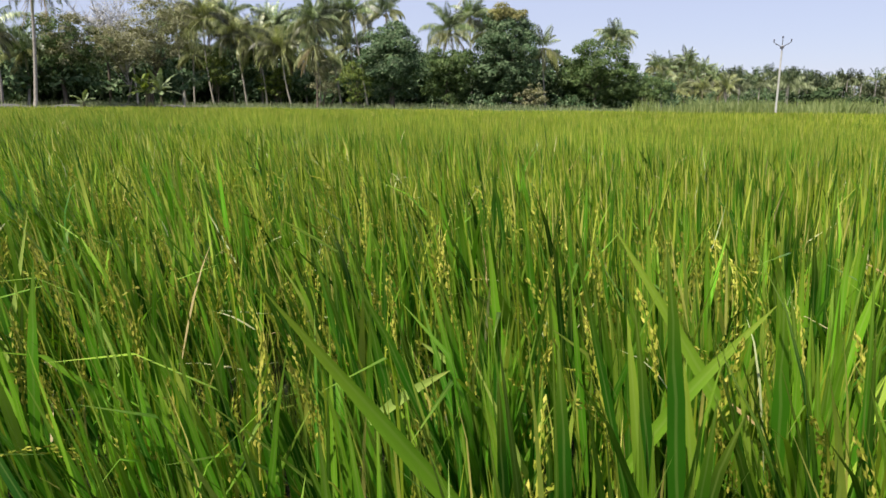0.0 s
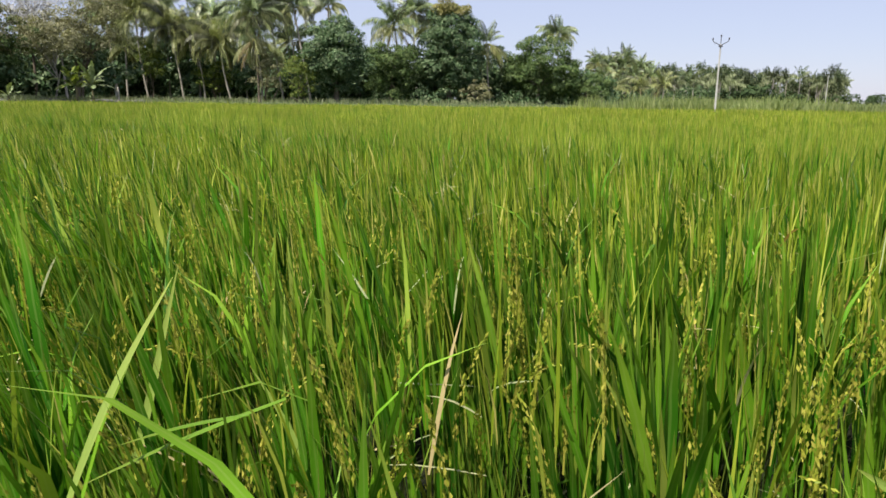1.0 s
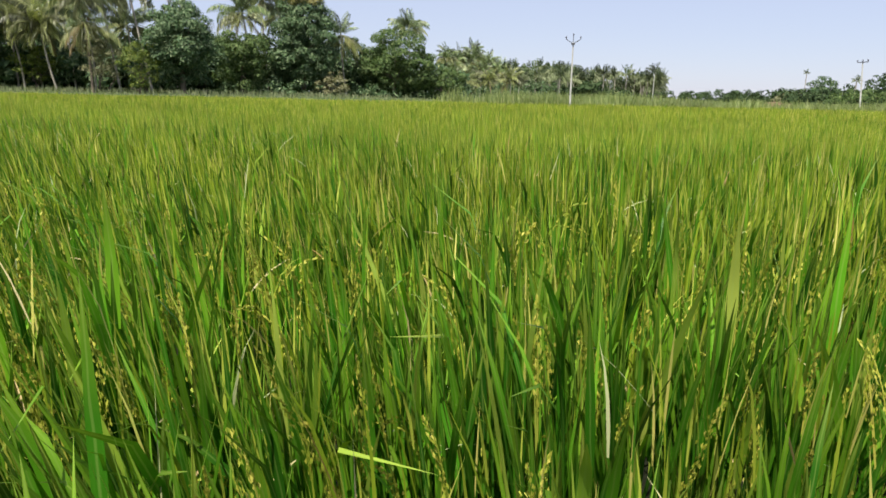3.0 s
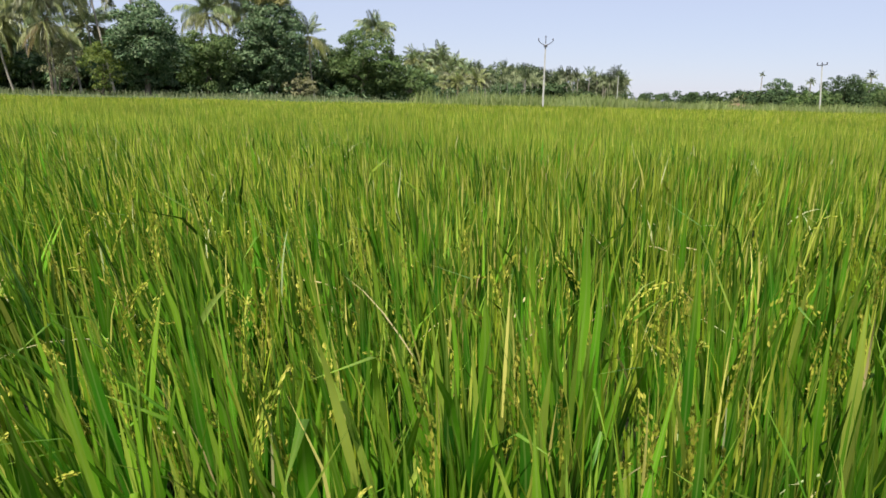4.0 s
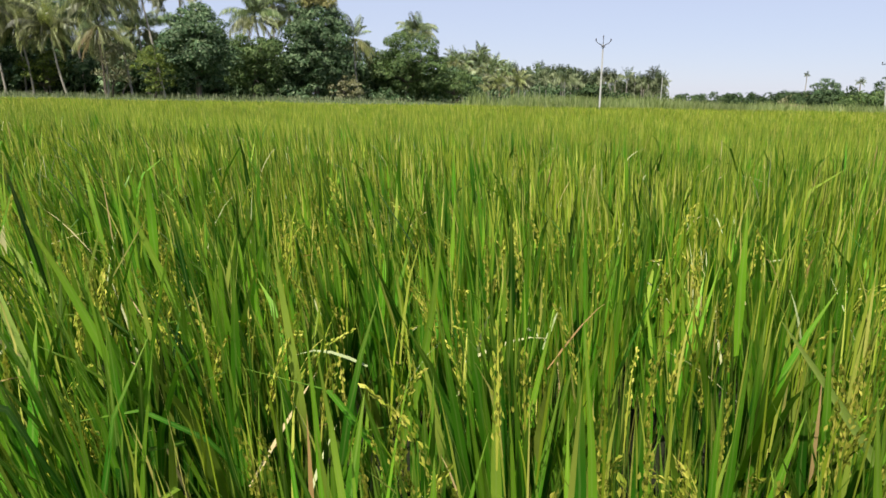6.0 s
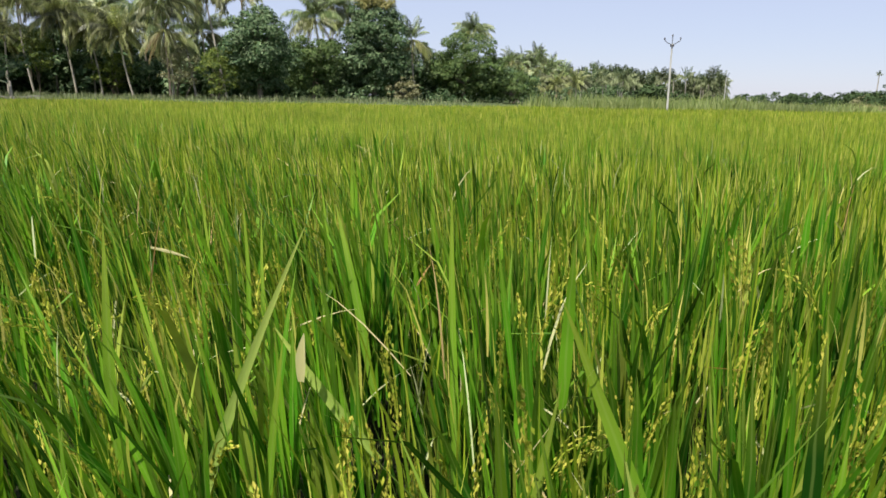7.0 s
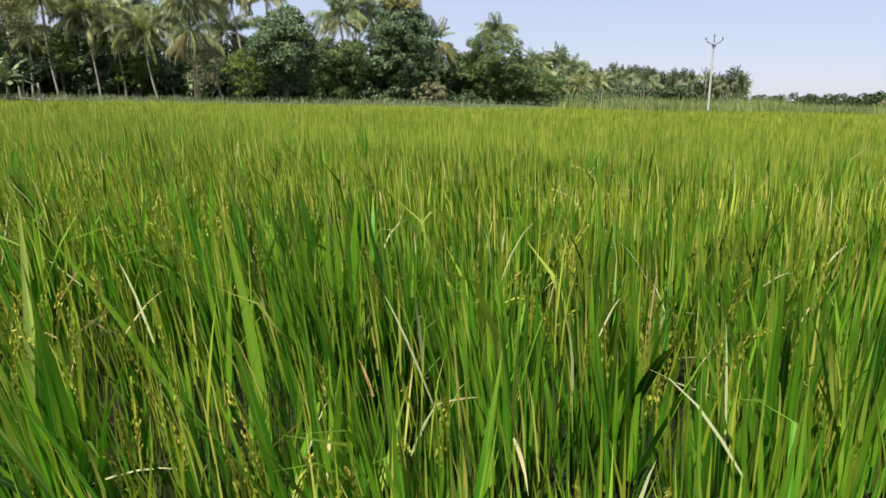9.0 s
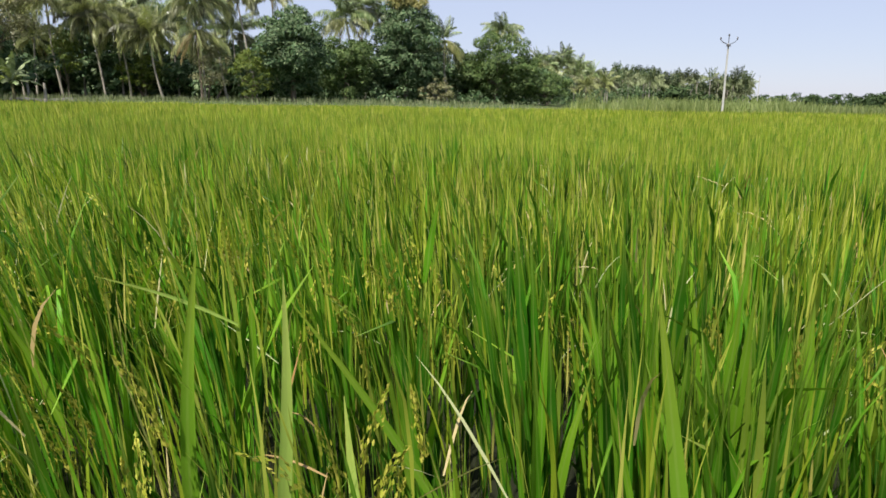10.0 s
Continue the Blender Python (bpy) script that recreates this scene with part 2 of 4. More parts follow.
def blades(rng, base, azim, lean, length, width, bend, segs, twist=0.5, kink=None):
    """Long leaves: each a strip that rises from its base, leans to azim and bends over."""
    n = len(base)
    t = np.linspace(0, 1, segs + 1)
    ang = lean[:, None] + bend[:, None] * t[None, :] ** 1.6
    if kink is not None:
        ang = ang + kink[:, None] * (t[None, :] > 0.6)
    dl = (length / segs)[:, None]
    r = np.concatenate([np.zeros((n, 1)), np.cumsum(np.sin(ang[:, :-1]) * dl, 1)], 1)
    z = np.concatenate([np.zeros((n, 1)), np.cumsum(np.cos(ang[:, :-1]) * dl, 1)], 1)
    mid = np.stack([base[:, 0, None] + r * np.cos(azim)[:, None], base[:, 1, None] + r * np.sin(azim)[:, None],
                    base[:, 2, None] + z], -1)
    turn = azim + np.pi / 2 + rng.normal(0, twist, n)
    turn = turn[:, None] + rng.normal(0, 0.5, n)[:, None] * t[None, :]
    prof = np.minimum(1, 0.5 + 1.6 * t) * (1 - t ** 2.4)
    half = 0.5 * width[:, None] * prof[None, :]
    side = np.stack([np.cos(turn), np.sin(turn), rng.normal(0, 0.25, n)[:, None] + 0 * t[None, :]], -1) * half[..., None]
    L, R = (mid - side)[:, :-1], (mid + side)[:, :-1]
    body_v = np.stack([L, R], 2).reshape(n, 2 * segs, 3)
    v = np.concatenate([body_v, mid[:, -1:]], 1)
    k = 2 * segs + 1
    o = (np.arange(n) * k)[:, None, None]
    j = np.arange(segs - 1) * 2
    quads = (np.stack([j, j + 1, j + 3, j + 2], -1)[None] + o).reshape(-1, 4)
    e = 2 * (segs - 1)
    tris = (np.array([[e, e + 1, e + 2]])[None] + o).reshape(-1, 3)
    uv1 = np.concatenate([np.stack([np.tile([0, 1], segs), np.repeat(t[:-1], 2)], -1), [[0.5, 1]]])
    uv = np.tile(uv1, (n, 1)) + np.repeat(rng.integers(0, 40, n), k)[:, None] * np.array([[1, 0]])
    return v.reshape(-1, 3), [quads, tris], uv


# ---- the ground ----
def smooth01(v):
    v = np.clip(v, 0, 1)
    return v * v * (3 - 2 * v)


def edge_y(x):
    """How far the paddy reaches."""
    x = np.asarray(x, float)
    return np.maximum(64.0 + 0.45 * x, 34) + 0.8 * np.sin(x * 0.11)


def edge_x(y):
    return -66.0 + 0.12 * (34 - np.asarray(y)) + 1.0 * np.sin(np.asarray(y) * 0.2)


def height(x, y):
    """The paddy lies flat; the strip with the trees stands a little higher."""
    x, y = np.asarray(x, float), np.asarray(y, float)
    back = smooth01((y - edge_y(x) - 3.0) / 12) * smooth01((-30 - x) / 12)
    left = smooth01((edge_x(y) - x) / 6)
    near = np.hypot(x, y) < 400
    lumps = 0.06 * np.sin(x * 0.7 + 1) * np.sin(y * 0.9)
    return np.maximum(back, left) * (0.75 + lumps) * near


def ground_z(x, y):
    return float(height(x, y))


gx = np.concatenate([[-3000, -1500, -700, -350, -220, -160], np.arange(-130, 60, 2.0), [70, 90, 130, 220, 400, 800, 1600, 3000]])
gy = np.concatenate([[-3000, -1200, -500, -200, -80, -30], np.arange(-10, 110, 2.0), [120, 140, 180, 260, 400, 800, 1600, 3200]])
GX, GY = np.meshgrid(gx, gy)
gv = np.stack([GX, GY, height(GX, GY)], -1).reshape(-1, 3)
ci, ri = np.meshgrid(np.arange(len(gx) - 1), np.arange(len(gy) - 1))
a0 = (ri * len(gx) + ci).ravel()
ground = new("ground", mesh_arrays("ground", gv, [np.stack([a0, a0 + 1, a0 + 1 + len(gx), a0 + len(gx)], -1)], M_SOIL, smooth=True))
tagged(ground, "wet paddy soil, coloured near black for shade under the rice, with dry grassy earth past it", "ground", kind="structure")


# ---- rice ----
def wave_height(x, y):
    """The crop's uneven top, in metres."""
    return (0.035 * np.sin(x * 1.3 + 0.8 * np.sin(y * 0.9)) * np.sin(y * 1.1 + 2) + 0.03 * np.sin(x * 0.37 + y * 0.21)
            + 0.02 * np.sin(x * 3.1 - y * 2.3))


def track_distance(x, y):
    """Distance from the footpath line along the paddy's near side."""
    line = 0.05 - 0.75 * np.exp(-((x + 4.3) / 2.2) ** 2) + 0.5 * smooth01((-x - 6) / 4.5)
    return np.hypot(x - np.clip(x, -11, 1), y - line)


def scatter(rng, per_m2, near, far, back=1.6, fan=True):
    """Places in the paddy between two distances from that line, on the side that faces the trees."""
    x0, x1 = max(-11 - far, -75), min(1 + far * (0.6 if fan else 1.0), 45)
    y1 = min(far, 76)
    n = int(per_m2 * (x1 - x0) * (y1 + back))
    x, y = rng.uniform(x0, x1, n), rng.uniform(-back, y1, n)
    d = track_distance(x, y)
    ok = (d >= near) & (d < far) & (y < edge_y(x)) & (x > edge_x(y))
    inside = (x > -14.5 - 3.3 * np.maximum(y, 0)) & (x < 3.0 + 0.45 * np.maximum(y, 0)) & (y > -1.6)
    ok &= inside if fan else ~inside
    return x[ok], y[ok]


def to_path(rng, x, y, az, lean, amount):
    """The crop leans out over the footpath, less so deeper in the paddy."""
    tilt = amount * (1 - 0.35 * smooth01((track_distance(x, y) - 3) / 10)) * rng.normal(1, 0.45, len(x)) * np.where(y > -0.8, 1, -0.5)
    vx, vy = lean * np.cos(az) - 0.1 * tilt, lean * np.sin(az) - tilt
    return np.arctan2(vy, vx), np.hypot(vx, vy)


def rice_leaves(rng, per_m2, near, far, wide, segs, low=0.25, long_=(0.32, 0.58), tall=0.02, drop=0.0, hill=24, broad=0.0, **place):
    # hills of tillers, about 0.2 m apart
    hx, hy = scatter(rng, per_m2 / hill, near, far, **place)
    thin = np.sin(hx * 2.3 + 1.7 * np.sin(hy * 1.9)) * np.sin(hy * 2.7 + 1.3 * np.sin(hx * 1.1)) + rng.normal(0, 0.35, len(hx))
    hx, hy = hx[thin > -1.05], hy[thin > -1.05]
    count = rng.integers(hill * 14 // 24, hill * 35 // 24, len(hx))
    x = np.repeat(hx, count)
    y = np.repeat(hy, count)
    n = len(x)
    az = rng.uniform(0, 2 * np.pi, n)
    spread = rng.uniform(0.0, 0.075, n)
    x = x + spread * np.cos(az)
    y = y + spread * np.sin(az)
    az = az + rng.normal(0, 0.5, n)
    length = rng.uniform(*long_, n)
    lean = np.abs(rng.normal(0.08, 0.08, n))
    bend = np.abs(rng.normal(0.1, 0.22, n))
    lean = np.where(rng.random(n) < 0.14, rng.uniform(0.15, 0.45, n), lean)
    over = rng.random(n) < 0.05
    bend = np.where(over, rng.uniform(0.9, 1.9, n), bend)
    kink = np.where(rng.random(n) < 0.03, rng.uniform(0.8, 2.2, n), 0)
    top = rng.normal(0.84, 0.08, n) + 0.13 * (1 - smooth01(track_distance(x, y) / 5)) - 0.13 * smooth01((track_distance(x, y) - 4) / 14) + wave_height(x, y) + np.repeat(rng.normal(0, 0.05, len(hx)), count)
    stick = (rng.random(n) < tall) & (track_distance(x, y) > 0.36)
    top = np.where(stick, top + rng.uniform(0.08, 0.24, n), top)
    lean = np.where(stick, lean * 0.6, lean)
    bend = np.where(stick, bend * 0.4, bend)
    top = np.minimum(top, np.where(track_distance(x, y) < 0.4, 1.08, 1.26)) - drop
    az, lean = to_path(rng, x, y, az, lean, 0.15)
    reach = length * np.cos(lean + 0.4 * bend)
    z = np.maximum(top - reach, low * rng.uniform(0.3, 1, n))
    width = rng.normal(0.0145, 0.0040, n).clip(0.006, 0.026) * wide
    width = np.where((rng.random(n) < broad) & (track_distance(x, y) > 0.6) & ~over, rng.uniform(0.022, 0.031, n), width)
    return blades(rng, np.stack([x, y, z], -1), az, lean, length, width, bend, segs, kink=kink)


def rice_stems(rng, per_m2, near, far):
    hx, hy = scatter(rng, per_m2 / 12, near, far)
    x, y = np.repeat(hx, 12), np.repeat(hy, 12)
    n = len(x)
    az = rng.uniform(0, 2 * np.pi, n)
    sp = rng.uniform(0, 0.06, n)
    base = np.stack([x + sp * np.cos(az), y + sp * np.sin(az), np.zeros(n)], -1)
    return blades(rng, base, az, np.abs(rng.normal(0.08, 0.06, n)), rng.uniform(0.5, 0.78, n), np.full(n, 0.0065), np.full(n, 0.1), 2)


def ears_at(rng, base, az, lean, length, bend, grains, big):
    """Ears: stalks whose upper part is packed with grains."""
    stalk = blades(rng, base, az, lean, length, np.full(len(base), 0.006), bend, 4)
    n, k = len(base), grains
    t = np.linspace(0.22, 1, k)[None] + rng.uniform(-0.012, 0.012, (n, k))
    ang = lean[:, None] + bend[:, None] * t ** 1.6 / 2.6
    d = length[:, None] * t
    rr, zz = d * np.sin(ang), d * np.cos(ang)
    c = np.stack([base[:, 0, None] + rr * np.cos(az)[:, None], base[:, 1, None] + rr * np.sin(az)[:, None], base[:, 2, None] + zz], -1)
    plump = 0.0062 * np.sin(np.pi * (0.15 + 0.8 * (t - 0.22) / 0.78)) * rng.uniform(0.7, 1.25, n)[:, None]
    c = c + rng.normal(0, 1, c.shape) * plump[..., None]
    c = c.reshape(-1, 3)
    m = len(c)
    slant = np.repeat(lean, k) + np.repeat(bend, k) * t.ravel() ** 1.6
    dirs = np.stack([np.cos(np.repeat(az, k)) * np.sin(slant), np.sin(np.repeat(az, k)) * np.sin(slant), np.cos(slant)], -1) + rng.normal(0, 0.17, (m, 3))
    dirs /= np.linalg.norm(dirs, axis=1)[:, None]
    s1 = np.cross(dirs, rng.normal(0, 1, (m, 3)))
    s1 /= np.linalg.norm(s1, axis=1)[:, None]
    hl, hw = 0.0052 * big, 0.0021 * big
    up = np.cross(dirs, s1) * hw * 0.7
    gvs = np.stack([c - hl * dirs, c - hw * s1 + up, c + hl * dirs, c + hw * s1 + up], 1).reshape(-1, 3)
    o = (np.arange(m) * 4)[:, None, None]
    tri = (np.array([[0, 1, 2], [0, 2, 3]])[None] + o).reshape(-1, 3)
    return merge([stalk, (gvs, [tri], np.zeros((len(gvs), 2)))])


def rice_ears(rng, per_m2, near, far, grains, big):
    """Ears all over the crop, upright or nodding."""
    x, y = scatter(rng, per_m2, near, far)
    n = len(x)
    az = rng.uniform(0, 2 * np.pi, n)
    top = rng.normal(0.92, 0.08, n) + wave_height(x, y)
    length = rng.uniform(0.2, 0.28, n)
    lean = np.abs(rng.normal(0.08, 0.08, n))
    bend = np.abs(rng.normal(0.3, 0.25, n))
    bend = np.where(rng.random(n) < 0.14, rng.uniform(0.8, 1.7, n), bend)
    az, lean = to_path(rng, x, y, az, lean, 0.10)
    base = np.stack([x, y, top - length * 0.9], -1)
    return ears_at(rng, base, az, lean, length, bend, grains, big)


def crop_part(name, chunk, material, parent, label=""):
    v, p, u = chunk
    return tagged(under(new(name, mesh_arrays(name, v, p, material, u, smooth=True)), parent), label)


rng = np.random.default_rng(7)
rice = tagged(new("rice_crop"), "dense green rice crop with yellowing ears standing in the paddy", "rice", kind="stuff")
crop_part("foliage", merge([rice_leaves(rng, 270, 0.0, 1.3, 1.1, 4, tall=0.08, broad=0.38), rice_leaves(rng, 290, 0.0, 1.3, 1.15, 3, tall=0.03, broad=0.10), rice_leaves(rng, 560, 1.3, 2.7, 1.2, 3, tall=0.05, broad=0.12), rice_leaves(rng, 300, 0.0, 5.0, 1.3, 2, low=0.1, tall=0, drop=0.3)]), M_RICE, rice)
crop_part("foliage", merge([rice_leaves(rng, 480, 2.7, 8, 1.3, 2, tall=0.03, broad=0.02), rice_leaves(rng, 300, 8, 16, 1.6, 1, tall=0.02)]), M_RICE, rice)
crop_part("foliage", merge([rice_leaves(rng, 150, 16, 32, 2.0, 1), rice_leaves(rng, 60, 32, 80, 4.0, 1)]), M_RICE, rice)
# the same crop beside and behind, thinner
crop_part("foliage", merge([rice_leaves(rng, 330, 0, 9, 2.8, 1, hill=12, back=9, fan=False), rice_leaves(rng, 80, 9, 20, 5.2, 1, hill=4, back=20, fan=False),
                            rice_leaves(rng, 12, 20, 75, 8.0, 1, hill=4, back=34, fan=False)]), M_RICE, rice)
crop_part("stems", merge([rice_stems(rng, 220, 0, 2.7), rice_stems(rng, 70, 2.7, 6)]), M_STEM, rice, "yellow-green rice stems")
crop_part("ears", merge([rice_ears(rng, 62, 0.45, 1.5, 68, 1.3), rice_ears(rng, 52, 1.5, 2.8, 34, 1.7)]), M_GRAIN, rice, "nodding yellow-green rice ears")


def strip_ears(rng, per_m2, near, far, wide, segs):
    x, y = scatter(rng, per_m2, near, far)
    n = len(x)
    base = np.stack([x, y, rng.normal(0.71, 0.07, n) - 0.13 * smooth01((track_distance(x, y) - 4) / 14) + wave_height(x, y)], -1)
    az, lean = to_path(rng, x, y, rng.uniform(0, 6.28, n), np.abs(rng.normal(0.08, 0.08, n)), 0.13)
    return blades(rng, base, az, lean, rng.uniform(0.18, 0.34, n), rng.uniform(0.6, 1.3, n) * wide,
                  np.abs(rng.normal(0.35, 0.35, n)), segs)


crop_part("ears", merge([strip_ears(rng, 170, 0.35, 2.6, 0.0065, 3), strip_ears(rng, 230, 2.6, 6, 0.010, 2), strip_ears(rng, 180, 6, 14, 0.013, 1), strip_ears(rng, 80, 14, 30, 0.024, 1), strip_ears(rng, 44, 30, 80, 0.06, 1)]),
          M_EAR, rice, "nodding yellow-green rice ears")
fx, fy = scatter(rng, 22, 0.3, 8)
nn = len(fx)
dry = blades(rng, np.stack([fx, fy, rng.uniform(0.4, 0.86, nn)], -1), rng.uniform(0, 6.28, nn), np.abs(rng.normal(0.7, 0.5, nn)).clip(0, 1.6),
             rng.uniform(0.10, 0.32, nn), rng.uniform(0.005, 0.011, nn), rng.uniform(0, 1.2, nn), 4)
crop_part("dry_leaves", dry, M_STRAW, rice, "straw-coloured withered rice leaves")


# single broad leaves and ears that stand out beside the footpath
def tall_leaf(foot, tip, width, material):
    """One leaf from foot to tip: a tapering strip folded along its midrib, bowed a little under its weight."""
    foot, tip = Vector(foot), Vector(tip)
    along = tip - foot
    wander = random.Random(round(foot.x * 977 + foot.y * 331))
    bow = Vector((wander.uniform(-1, 1), wander.uniform(-1, 1), 0.6)) * 0.035 * along.length
    face = Vector((0.92, 0.39, 0)) + Vector((wander.uniform(-0.4, 0.4), wander.uniform(-0.4, 0.4), wander.uniform(-0.2, 0.2)))
    side = (face - along.normalized() * face.dot(along.normalized())).normalized()
    keel = along.normalized().cross(side)
    rows, uv, quads = [], [], []
    for i in range(10):
        t = i / 9
        mid = foot + along * t + bow * math.sin(math.pi * t)
        half = 0.5 * width * min(1, 0.55 + 1.3 * t) * (1 - t ** 2.6) + 0.0006
        rows += [mid - side * half, mid + keel * half * 0.3, mid + side * half]
        uv += [(0.02, t), (0.5, t), (0.98, t)]
    for i in range(9):
        a = 3 * i
        quads += [(a, a + 1, a + 4, a + 3), (a + 1, a + 2, a + 5, a + 4)]
    me = mesh_arrays("leaf", np.array([tuple(v) for v in rows]), [np.array(quads)], material, np.array(uv), smooth=True)
    under(new("leaf", me), rice)


def tall_ear(foot, tip):
    foot, tip = Vector(foot), Vector(tip)
    along = tip - foot
    way = np.array([math.atan2(along.y, along.x)]), np.array([along.angle(Vector((0, 0, 1)))])
    chunk = ears_at(rng, np.array([tuple(foot - along * 0.25)]), way[0], way[1], np.array([along.length * 1.28]), np.array([0.22]), 96, 1.35)
    crop_part("ear", chunk, M_GRAIN, rice)


tall_leaf((0.47, 0.67, 0.87), (0.30, 0.46, 1.23), 0.030, M_BROAD_LEAF)
tall_leaf((0.08, 0.75, 1.19), (0.03, 0.69, 1.24), 0.007, M_PALE_LEAF)
tall_leaf((0.15, 0.86, 0.56), (-0.04, 0.56, 1.00), 0.011, M_PALE_LEAF)
tall_leaf((0.11, 0.78, 0.91), (0.21, 0.86, 1.00), 0.018, M_PALE_LEAF)
tall_leaf((0.44, 1.03, 0.42), (0.23, 0.89, 1.02), 0.021, M_PALE_LEAF)
tall_leaf((0.72, 1.33, 0.51), (0.32, 1.18, 1.20), 0.034, M_BROAD_LEAF)
tall_leaf((0.36, 1.16, 0.71), (0.59, 1.21, 1.10), 0.027, M_BROAD_LEAF)
tall_leaf((0.53, 1.04, 0.42), (0.43, 1.01, 1.10), 0.032, M_BROAD_LEAF)
tall_leaf((0.61, 1.04, 0.51), (0.52, 1.01, 1.05), 0.034, M_BROAD_LEAF)
tall_ear((-0.08, 1.24, 0.83), (-0.09, 1.24, 1.08))
tall_ear((0.23, 1.08, 0.76), (0.24, 1.08, 1.00))
tall_ear((0.53, 1.15, 0.85), (0.54, 1.15, 1.05))
tall_ear((0.73, 1.30, 0.86), (0.71, 1.30, 1.05))
tall_leaf((-0.89, 0.39, 0.88), (-0.82, 0.54, 1.20), 0.014, M_PALE_LEAF)
tall_leaf((-0.65, 0.52, 1.05), (-0.71, 0.38, 1.05), 0.013, M_BROAD_LEAF)
tall_leaf((0.07, 1.06, 0.90), (0.00, 1.03, 0.95), 0.014, M_PALE_LEAF)
tall_leaf((-0.54, 0.51, 0.82), (-0.60, 0.36, 0.92), 0.012, M_PALE_LEAF)
tall_ear((0.37, 1.09, 0.87), (0.34, 1.09, 1.05))
tall_ear((0.40, 1.23, 0.92), (0.37, 1.23, 1.08))
tall_leaf((-0.68, 0.61, 1.03), (-0.83, 0.39, 0.95), 0.010, M_BROAD_LEAF)
tall_ear((-0.37, 1.49, 0.76), (-0.36, 1.50, 1.05))
tall_ear((-0.94, 0.86, 0.86), (-0.94, 0.86, 1.00))
tall_leaf((-1.27, 0.62, 0.42), (-1.12, 0.75, 1.13), 0.023, M_PALE_LEAF)
tall_leaf((-0.79, 1.44, 0.71), (-0.89, 1.42, 1.10), 0.020, M_BROAD_LEAF)
tall_leaf((-0.86, 0.83, 0.71), (-0.96, 0.78, 0.95), 0.017, M_PALE_LEAF)
tall_leaf((-1.12, 1.04, 0.51), (-1.15, 1.04, 1.00), 0.016, M_PALE_LEAF)
tall_leaf((-1.39, 1.16, 0.42), (-1.33, 1.18, 1.12), 0.023, M_BROAD_LEAF)
tall_ear((-1.38, 1.10, 0.86), (-1.38, 1.10, 1.00))
tall_leaf((-4.91, 0.10, 0.90), (-5.08, -0.06, 0.98), 0.007, M_PALE_LEAF)
tall_leaf((-4.66, 0.36, 0.97), (-4.79, 0.31, 1.00), 0.014, M_PALE_LEAF)
tall_leaf((-4.14, 0.68, 0.91), (-4.02, 0.65, 1.05), 0.014, M_PALE_LEAF)
tall_leaf((-4.96, 0.02, 0.91), (-5.08, -0.10, 0.95), 0.009, M_BROAD_LEAF)
tall_leaf((-5.13, 0.85, 0.59), (-5.47, 0.56, 1.10), 0.018, M_PALE_LEAF)
tall_leaf((-4.37, 0.28, 0.69), (-4.48, 0.26, 0.95), 0.014, M_PALE_LEAF)
tall_leaf((-6.82, 0.49, 0.50), (-6.93, 0.38, 1.21), 0.021, M_PALE_LEAF)
tall_leaf((-6.22, 0.81, 0.50), (-6.09, 0.79, 1.15), 0.020, M_BROAD_LEAF)
tall_leaf((-6.75, 0.55, 0.60), (-6.76, 0.55, 0.90), 0.021, M_STRAW)
tall_leaf((-6.81, 0.38, 0.90), (-6.87, 0.31, 1.00), 0.009, M_STRAW)
tall_leaf((-6.62, 0.44, 0.83), (-6.73, 0.36, 1.18), 0.023, M_BROAD_LEAF)
tall_ear((-6.76, 0.47, 0.88), (-6.76, 0.47, 1.00))
tall_ear((-6.75, 0.52, 0.93), (-6.75, 0.53, 1.05))
tall_leaf((-6.82, 1.00, 0.42), (-7.12, 0.95, 1.14), 0.033, M_BROAD_LEAF)
tall_leaf((-7.62, 0.96, 0.90), (-7.61, 0.96, 1.00), 0.021, M_STRAW)
tall_leaf((-7.58, 0.78, 0.59), (-7.54, 0.81, 1.05), 0.018, M_BROAD_LEAF)
tall_leaf((-7.50, 1.05, 0.72), (-7.72, 1.01, 0.98), 0.026, M_PALE_LEAF)
tall_leaf((-7.86, 1.19, 0.46), (-7.89, 1.19, 1.18), 0.014, M_BROAD_LEAF)
tall_leaf((-8.32, 0.72, 0.42), (-8.36, 0.65, 1.15), 0.022, M_BROAD_LEAF)
tall_leaf((-7.97, 0.82, 0.42), (-7.96, 0.83, 1.20), 0.029, M_BROAD_LEAF)
tall_leaf((-7.99, 1.21, 0.64), (-7.97, 1.22, 1.20), 0.016, M_BROAD_LEAF)
tall_ear((-8.24, 0.90, 0.95), (-8.25, 0.89, 1.05))
tall_ear((-7.31, 1.39, 0.86), (-7.32, 1.39, 1.00))
tall_leaf((-8.66, 1.22, 0.74), (-8.99, 0.86, 1.15), 0.023, M_PALE_LEAF)
tall_leaf((-8.93, 0.95, 0.65), (-9.08, 0.72, 0.98), 0.025, M_PALE_LEAF)
tall_leaf((-8.67, 1.04, 0.42), (-8.82, 0.91, 1.12), 0.032, M_BROAD_LEAF)
tall_leaf((-9.04, 0.93, 0.80), (-9.14, 0.78, 1.20), 0.022, M_BROAD_LEAF)
tall_leaf((-8.36, 1.29, 1.02), (-8.24, 1.31, 1.00), 0.009, M_STRAW)
tall_ear((-8.74, 1.13, 0.92), (-8.75, 1.13, 1.05))
tall_ear((-8.59, 1.08, 0.84), (-8.57, 1.09, 1.00))
tall_leaf((-7.79, 1.52, 0.60), (-7.93, 1.55, 1.15), 0.026, M_BROAD_LEAF)
